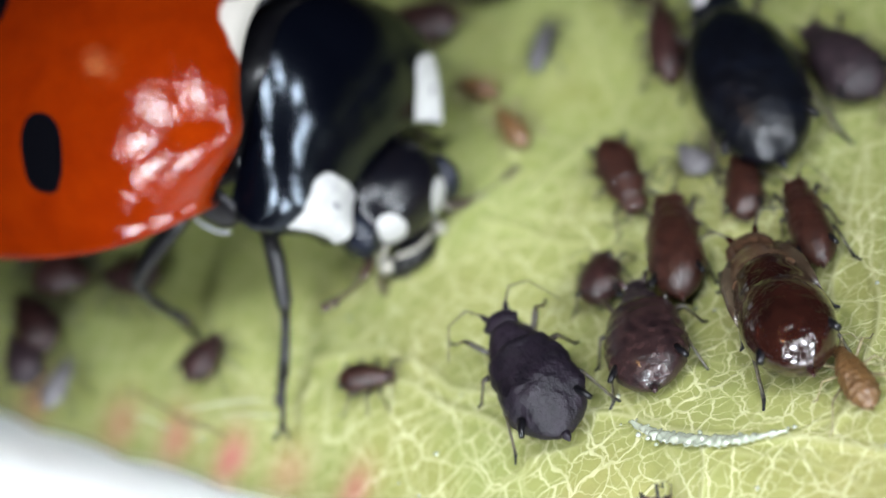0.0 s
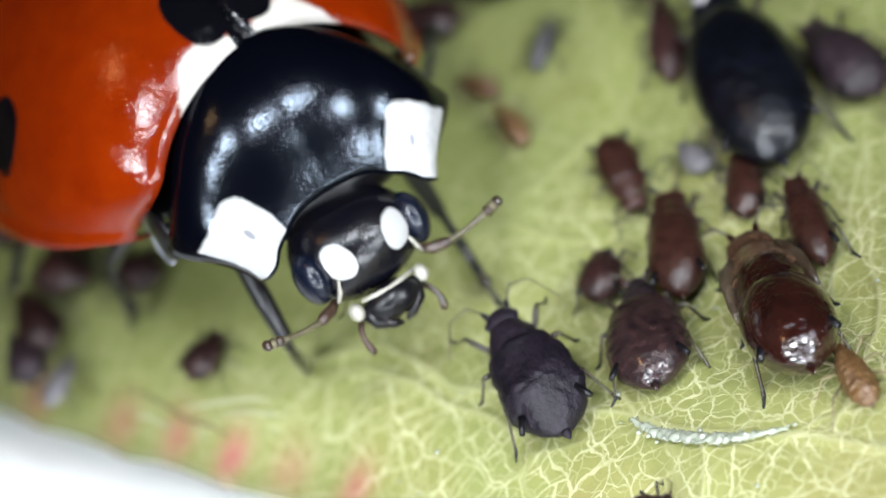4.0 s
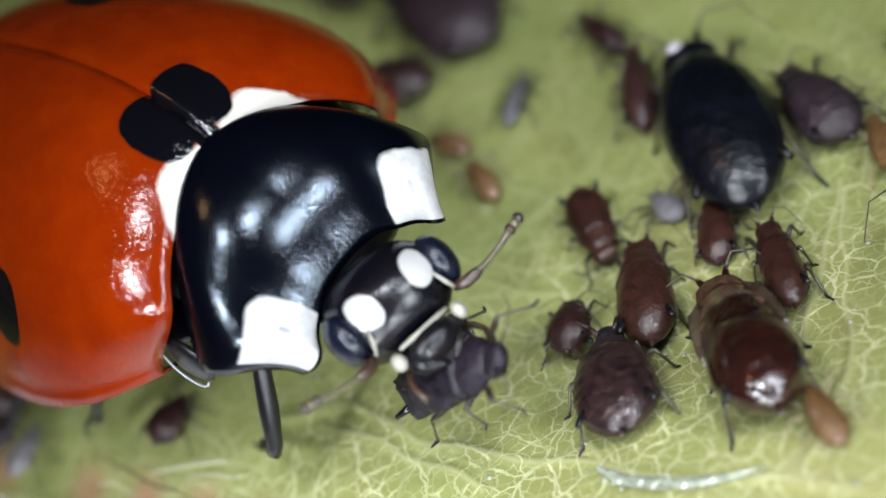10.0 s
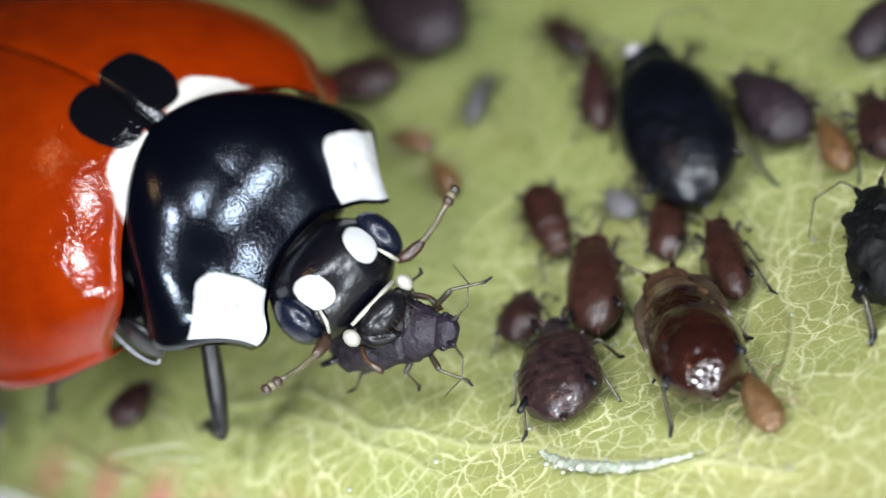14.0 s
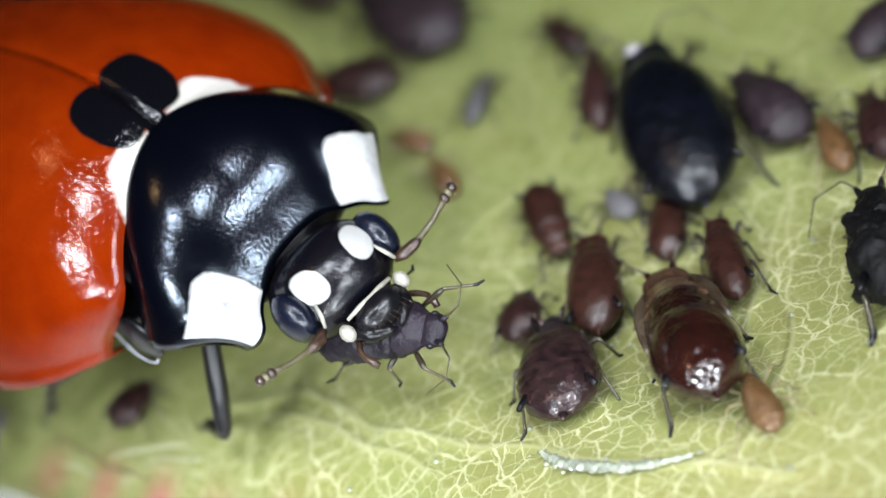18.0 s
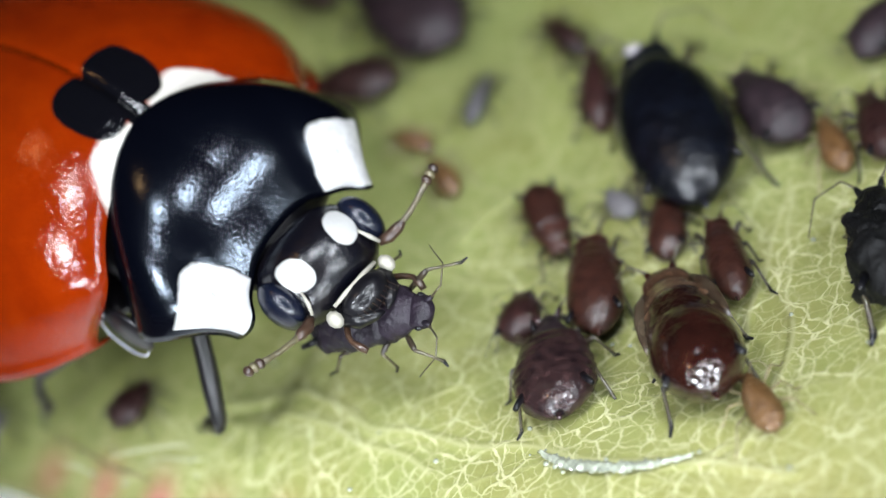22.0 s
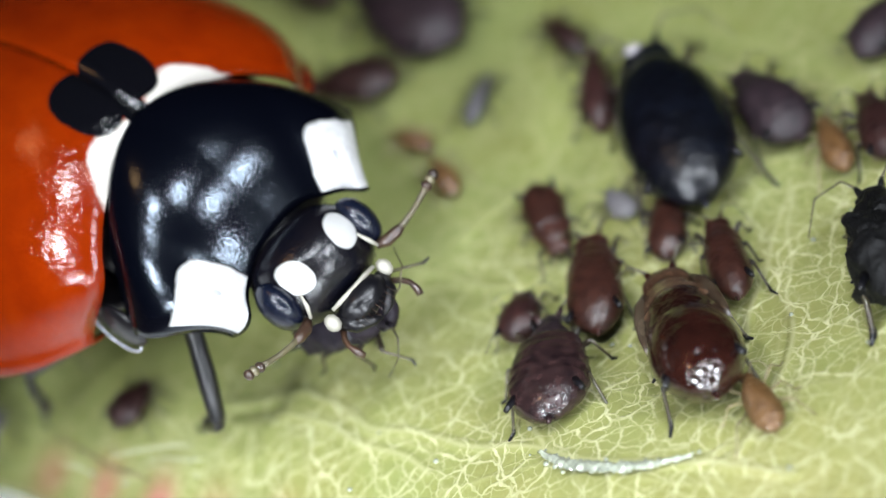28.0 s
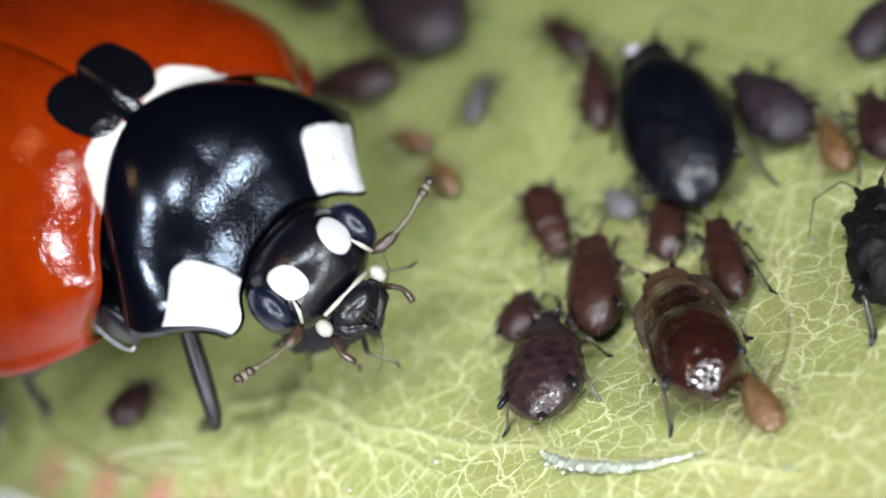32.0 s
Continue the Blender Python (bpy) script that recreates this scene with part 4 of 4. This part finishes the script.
def step_legs(root_rows, neck_rows):
    for (row, sy), (femur, tibia) in limbs.items():
        over, under = [], []
        for (t, m), (_, n) in zip(root_rows, neck_rows):
            hip = Vector(HIPS[row]) * LB
            hip.y *= sy
            if row == "front":
                hip = n @ (hip * MM) / MM
            foot = m.inverted() @ (at_time(FEET[row, sy], t) * MM) / MM
            reach = foot - hip
            d = min(reach.length, 0.985 * (THIGH + SHIN))
            way = reach.normalized()
            along = (THIGH ** 2 - SHIN ** 2 + d * d) / (2 * d)
            lift = math.sqrt(max(0.0, THIGH ** 2 - along ** 2))
            up = Vector((0.8, -0.3, 0.3) if sy < 0 else (-1.0, 0.25, 0.3)) if row == "front" else Vector((-0.1, sy * 0.5, 0.8))
            up = (up - way * up.dot(way)).normalized()
            knee = hip + way * along + up * lift
            over.append((t, bone(hip, knee, up)))
            under.append((t, bone(knee, hip + way * d, up)))
        walk(femur, over)
        walk(tibia, under)


def motions():
    root_rows = [
        (0.0, pose(-0.002143, 0.002131, 0.000366, -19.6, -8.7, -37.3)),
        (0.5, pose(-0.001891, 0.002501, 0.000279, -18.0, -10.4, -45.9)),
        (1.0, pose(-0.001729, 0.002918, 0.000283, -19.4, -6.6, -49.4)),
        (1.5, pose(-0.001768, 0.002330, 0.000491, -17.2, -7.8, -61.8)),
        (1.8, pose(-0.001935, 0.001790, 0.000601, -20.8, -13.0, -64.5)),
        (1.9, pose(-0.001658, 0.002377, 0.000613, -9.6, -5.4, -71.7)),
        (2.0, pose(-0.001712, 0.001916, 0.000569, -11.5, -11.8, -73.1)),
        (2.5, pose(-0.001405, 0.002193, 0.000652, -3.2, -8.5, -72.6)),
        (3.0, pose(-0.001722, 0.001743, 0.000649, -12.1, -16.1, -70.4)),
        (3.5, pose(-0.001816, 0.001941, 0.000634, -12.3, -13.5, -69.9)),
        (5.5, pose(-0.001514, 0.001323, 0.000592, -12.6, -10.9, -60.7)),
        (6.0, pose(-0.001465, 0.001253, 0.000587, -14.9, -10.0, -58.8)),
        (7.0, pose(-0.001523, 0.001180, 0.000551, -14.2, -14.0, -62.1)),
        (8.0, pose(-0.001590, 0.001102, 0.000544, -12.0, -13.9, -57.7)),
        (9.0, pose(-0.001439, 0.001510, 0.000560, -1.3, -8.6, -57.6)),
        (9.5, pose(-0.001503, 0.001138, 0.000509, -1.1, -13.3, -61.9)),
        (10.0, pose(-0.001554, 0.001051, 0.000514, -0.4, -14.2, -61.3)),
        (10.5, pose(-0.001730, 0.001191, 0.000518, -1.7, -12.4, -61.6)),
        (11.0, pose(-0.001770, 0.001291, 0.000495, -1.7, -11.8, -60.8)),
        (12.0, pose(-0.001719, 0.001285, 0.000420, 0.1, -13.0, -60.1)),
        (13.0, pose(-0.001711, 0.001221, 0.000430, 0.8, -13.2, -59.0)),
        (14.0, pose(-0.001744, 0.001302, 0.000434, 0.1, -12.5, -58.6)),
        (16.5, pose(-0.001804, 0.001353, 0.000433, -0.5, -11.8, -57.3)),
        (17.0, pose(-0.001808, 0.001360, 0.000433, -0.5, -11.3, -57.2)),
        (18.5, pose(-0.001804, 0.001329, 0.000431, -0.2, -11.6, -57.8)),
        (19.0, pose(-0.001805, 0.001393, 0.000440, 0.1, -11.9, -58.5)),
        (20.5, pose(-0.001853, 0.001448, 0.000448, 0.1, -12.7, -58.2)),
        (21.5, pose(-0.001868, 0.001466, 0.000448, 0.0, -12.7, -57.8)),
        (23.0, pose(-0.001892, 0.001521, 0.000456, 0.1, -13.0, -58.2)),
        (24.0, pose(-0.001894, 0.001532, 0.000456, 0.3, -12.9, -58.1)),
        (25.5, pose(-0.001891, 0.001547, 0.000460, 0.6, -12.9, -58.2)),
        (28.0, pose(-0.001905, 0.001585, 0.000469, 0.3, -12.1, -57.8)),
        (29.0, pose(-0.001899, 0.001592, 0.000473, 0.7, -12.1, -58.3)),
        (31.0, pose(-0.001891, 0.001597, 0.000481, 1.0, -12.0, -58.6)),
        (32.0, pose(-0.001889, 0.001597, 0.000481, 1.1, -12.0, -58.7)),
    ]
    walk(bug, root_rows)
    neck_rows = [
        (0.0, bend(NECK, 8.9, 37.8, -4.4, (0.01, -0.02, -0.03))),
        (0.5, bend(NECK, 8.8, 39.7, -8.8, (0.04, -0.01, -0.02))),
        (1.0, bend(NECK, 5.5, 36.4, -7.0, (0.03, -0.00, -0.03))),
        (1.5, bend(NECK, 3.2, 26.6, -14.9, (0.05, 0.01, 0.01))),
        (1.8, bend(NECK, 4.2, 24.1, -15.6, (0.01, 0.05, 0.03))),
        (1.9, bend(NECK, 1.3, 13.5, -19.9, (0.01, 0.04, -0.04))),
        (2.0, bend(NECK, 1.4, 24.2, -15.8, (0.03, 0.04, -0.12))),
        (2.5, bend(NECK, -0.5, 4.9, -17.8, (-0.04, -0.00, -0.05))),
        (3.0, bend(NECK, 2.6, 13.9, -8.3, (-0.03, 0.02, -0.02))),
        (3.5, bend(NECK, 3.3, 7.4, -8.9, (-0.03, 0.01, -0.01))),
        (5.5, bend(NECK, 7.6, 12.4, -0.9, (-0.01, -0.04, 0.02))),
        (6.0, bend(NECK, 5.5, 17.6, -0.7, (0.00, -0.05, 0.04))),
        (7.0, bend(NECK, 5.0, 13.6, -1.4, (-0.05, -0.01, 0.04))),
        (8.0, bend(NECK, 4.3, 11.5, -3.0, (-0.05, -0.04, 0.03))),
        (9.0, bend(NECK, 1.3, 6.7, -5.0, (-0.03, -0.06, 0.08))),
        (9.5, bend(NECK, 2.2, 10.0, 0.7, (-0.04, -0.04, 0.06))),
        (10.0, bend(NECK, 2.4, 9.7, -0.5, (-0.05, -0.04, 0.06))),
        (10.5, bend(NECK, 2.2, 10.6, 2.9, (-0.02, -0.04, 0.08))),
        (11.0, bend(NECK, 2.2, 10.3, 1.8, (-0.02, -0.03, 0.08))),
        (12.0, bend(NECK, 1.8, 10.8, -0.4, (-0.03, -0.01, 0.08))),
        (13.0, bend(NECK, 1.4, 7.2, -0.8, (-0.04, -0.01, 0.07))),
        (14.0, bend(NECK, 1.8, 8.6, -1.1, (-0.02, -0.01, 0.07))),
        (16.5, bend(NECK, 2.6, 7.9, -3.1, (-0.00, -0.00, 0.07))),
        (17.0, bend(NECK, 2.3, 8.1, -3.6, (0.00, -0.00, 0.07))),
        (18.5, bend(NECK, 2.0, 4.9, -4.4, (0.00, 0.01, 0.06))),
        (19.0, bend(NECK, 2.2, 6.2, -3.8, (-0.00, 0.01, 0.06))),
        (20.5, bend(NECK, 3.1, 5.9, -2.6, (-0.01, 0.01, 0.05))),
        (21.5, bend(NECK, 3.1, 6.4, -2.1, (-0.01, 0.00, 0.05))),
        (23.0, bend(NECK, 2.8, 7.0, -1.7, (-0.01, 0.00, 0.05))),
        (24.0, bend(NECK, 2.4, 5.9, -1.9, (-0.01, 0.00, 0.05))),
        (25.5, bend(NECK, 2.1, 6.4, -1.4, (-0.01, 0.00, 0.05))),
        (28.0, bend(NECK, 1.2, 8.2, -1.3, (-0.01, -0.01, 0.05))),
        (29.0, bend(NECK, 0.7, 8.1, -1.6, (-0.02, -0.00, 0.05))),
        (31.0, bend(NECK, -0.1, 7.7, -1.8, (-0.02, -0.00, 0.05))),
        (32.0, bend(NECK, -0.3, 8.3, -1.8, (-0.02, -0.00, 0.06))),
    ]
    walk(pronotum, neck_rows)
    nape_rows = [
        (0.0, bend(NAPE, 3.8, 5.7, -14.7, (0.15, -0.08, -0.04))),
        (0.5, bend(NAPE, 2.7, 11.0, -18.4, (0.15, -0.06, -0.04))),
        (1.0, bend(NAPE, 4.9, 6.1, -13.9, (0.15, -0.05, -0.04))),
        (1.5, bend(NAPE, 6.3, 12.6, -0.4, (-0.00, -0.01, -0.24))),
        (1.8, bend(NAPE, 3.8, 20.6, -0.8, (0.01, 0.01, -0.31))),
        (1.9, bend(NAPE, -3.6, 21.9, -9.6, (-0.08, 0.02, -0.38))),
        (2.0, bend(NAPE, 1.4, 19.1, 1.6, (0.12, 0.01, -0.46))),
        (2.5, bend(NAPE, -6.6, -2.9, 8.6, (-0.04, -0.00, -0.25))),
        (3.0, bend(NAPE, -2.6, -2.6, 3.9, (0.04, -0.01, -0.14))),
        (3.5, bend(NAPE, -1.4, -1.6, 2.8, (0.06, -0.02, -0.11))),
        (5.5, bend(NAPE, 4.2, -4.6, 0.9, (0.14, -0.05, -0.00))),
        (6.0, bend(NAPE, -0.4, -17.7, -3.2, (0.15, -0.06, 0.03))),
        (7.0, bend(NAPE, -0.3, -16.9, -3.5, (0.18, -0.08, 0.09))),
        (8.0, bend(NAPE, -0.3, -17.2, -8.1, (0.19, -0.07, 0.07))),
        (9.0, bend(NAPE, 0.1, -21.2, -4.3, (0.20, -0.06, 0.06))),
        (9.5, bend(NAPE, -1.3, -23.7, -4.4, (0.20, -0.05, 0.06))),
        (10.0, bend(NAPE, -2.5, -24.9, -6.8, (0.20, -0.04, 0.05))),
        (10.5, bend(NAPE, -1.9, -25.6, -6.0, (0.19, -0.04, 0.05))),
        (11.0, bend(NAPE, -2.3, -26.5, -6.0, (0.18, -0.04, 0.04))),
        (12.0, bend(NAPE, -1.1, -26.6, -3.3, (0.17, -0.05, 0.03))),
        (13.0, bend(NAPE, 2.6, -19.8, -7.0, (0.16, -0.04, 0.02))),
        (14.0, bend(NAPE, 1.2, -21.1, -4.8, (0.15, -0.04, 0.01))),
        (16.5, bend(NAPE, 0.9, -24.2, -1.6, (0.13, -0.03, -0.02))),
        (17.0, bend(NAPE, -0.2, -22.9, -1.0, (0.12, -0.03, -0.02))),
        (18.5, bend(NAPE, -1.7, -27.4, -1.0, (0.12, -0.03, -0.03))),
        (19.0, bend(NAPE, -0.2, -26.0, -0.9, (0.12, -0.03, -0.03))),
        (20.5, bend(NAPE, 0.8, -28.8, -2.1, (0.12, -0.03, -0.02))),
        (21.5, bend(NAPE, 0.7, -27.5, -3.6, (0.12, -0.03, -0.02))),
        (23.0, bend(NAPE, 0.7, -25.8, -4.4, (0.12, -0.03, -0.01))),
        (24.0, bend(NAPE, 0.1, -29.2, -5.2, (0.12, -0.03, -0.01))),
        (25.5, bend(NAPE, 1.5, -28.3, -4.2, (0.13, -0.03, -0.00))),
        (28.0, bend(NAPE, 2.0, -21.1, -4.8, (0.13, -0.03, 0.01))),
        (29.0, bend(NAPE, 2.6, -19.7, -4.8, (0.13, -0.03, 0.01))),
        (31.0, bend(NAPE, 2.7, -21.1, -5.5, (0.13, -0.04, 0.02))),
        (32.0, bend(NAPE, 2.6, -19.8, -5.7, (0.13, -0.04, 0.02))),
    ]
    walk(head, [(t, m @ h) for (t, m), (_, h) in zip(neck_rows, nape_rows)])
    step_legs(root_rows, neck_rows)
    jaws = [(t, b @ n @ k) for (t, b), (_, n), (_, k) in zip(root_rows, neck_rows, nape_rows)]

    def held(t, spot, turn, lean=0.0, dip=0.0):
        """The pose of what the jaws hold at t: where its middle lies, and how it is turned, rolled and dipped there."""
        return dict(jaws)[t] @ Matrix.Translation(Vector(spot) * LB * MM) @ pose(0, 0, 0, lean, dip, turn) @ Matrix.Translation(Vector((0, 0, -0.28)) * MM)

    grip = [  # seconds, the middle of the prey by the head, the way that its free end points
        (6.0, (3.45, 0.03, -0.16), (0.96, 0.21, 0.18)), (9.0, (3.30, 0.0, -0.16), (0.93, 0.30, 0.10)),
        (12.0, (3.30, 0.0, -0.02), (0.90, 0.35, -0.20)), (18.0, (3.15, 0.0, 0.09), (0.85, 0.30, -0.45)),
        (20.5, (3.25, 0.0, 0.05), (0.85, 0.35, -0.38)), (24.0, (2.98, -0.04, 0.02), (0.92, 0.24, -0.28)),
        (28.0, (2.60, 0.0, -0.05), (0.97, 0.20, -0.10)), (32.0, (2.50, 0.0, -0.03), (0.97, 0.20, -0.10)),
    ]
    prey_rows = [(0.0, PREY_REST), (4.2, PREY_REST)]
    for t in [t for t, _ in jaws if t > 5]:
        way = at_time([(g, w) for g, _, w in grip], t).normalized()
        spot = at_time([(g, p) for g, p, _ in grip], t)
        prey_rows.append((t, held(t, spot, math.degrees(math.atan2(way.y, way.x)), 42, -math.degrees(math.asin(way.z)))))
    walk(prey, prey_rows)
    walk(small_prey, [(0.0, on_leaf(-1.27, -1.08, -33)), (1.8, on_leaf(-1.27, -1.08, -33))]
         + [(t, held(t, (x, 0, 0.10), 60)) for t, x in ((2.0, 3.62), (2.5, 3.40), (3.0, 3.10), (3.5, 2.95))]
         + [(t, held(t, (2.95, 0, 0.55), 0)) for t, *_ in root_rows if t > 4])
    walk(walker, [
        (0, on_leaf(1.418, -2.650, 79)),
        (3.5, on_leaf(1.425, -2.655, 79)),
        (6, on_leaf(1.439, -2.692, 79)),
        (7, on_leaf(1.444, -2.714, 79)),
        (11, on_leaf(1.436, -2.643, 79)),
        (12, on_leaf(1.437, -2.629, 79)),
        (13, on_leaf(1.419, -2.666, 79)),
        (17, on_leaf(1.438, -2.632, 79)),
        (19, on_leaf(1.400, -2.633, 79)),
        (22, on_leaf(1.393, -2.593, 79)),
        (24, on_leaf(1.348, -2.553, 76)),
        (25.5, on_leaf(1.344, -2.567, 76)),
        (28, on_leaf(1.348, -2.587, 75)),
        (28.5, on_leaf(1.287, -2.500, 69)),
        (29, on_leaf(1.242, -2.460, 67)),
        (29.5, on_leaf(1.276, -2.474, 71)),
        (30, on_leaf(1.329, -2.520, 74)),
        (31, on_leaf(1.344, -2.533, 74)),
        (32, on_leaf(1.325, -2.500, 73)),
    ])


motions()
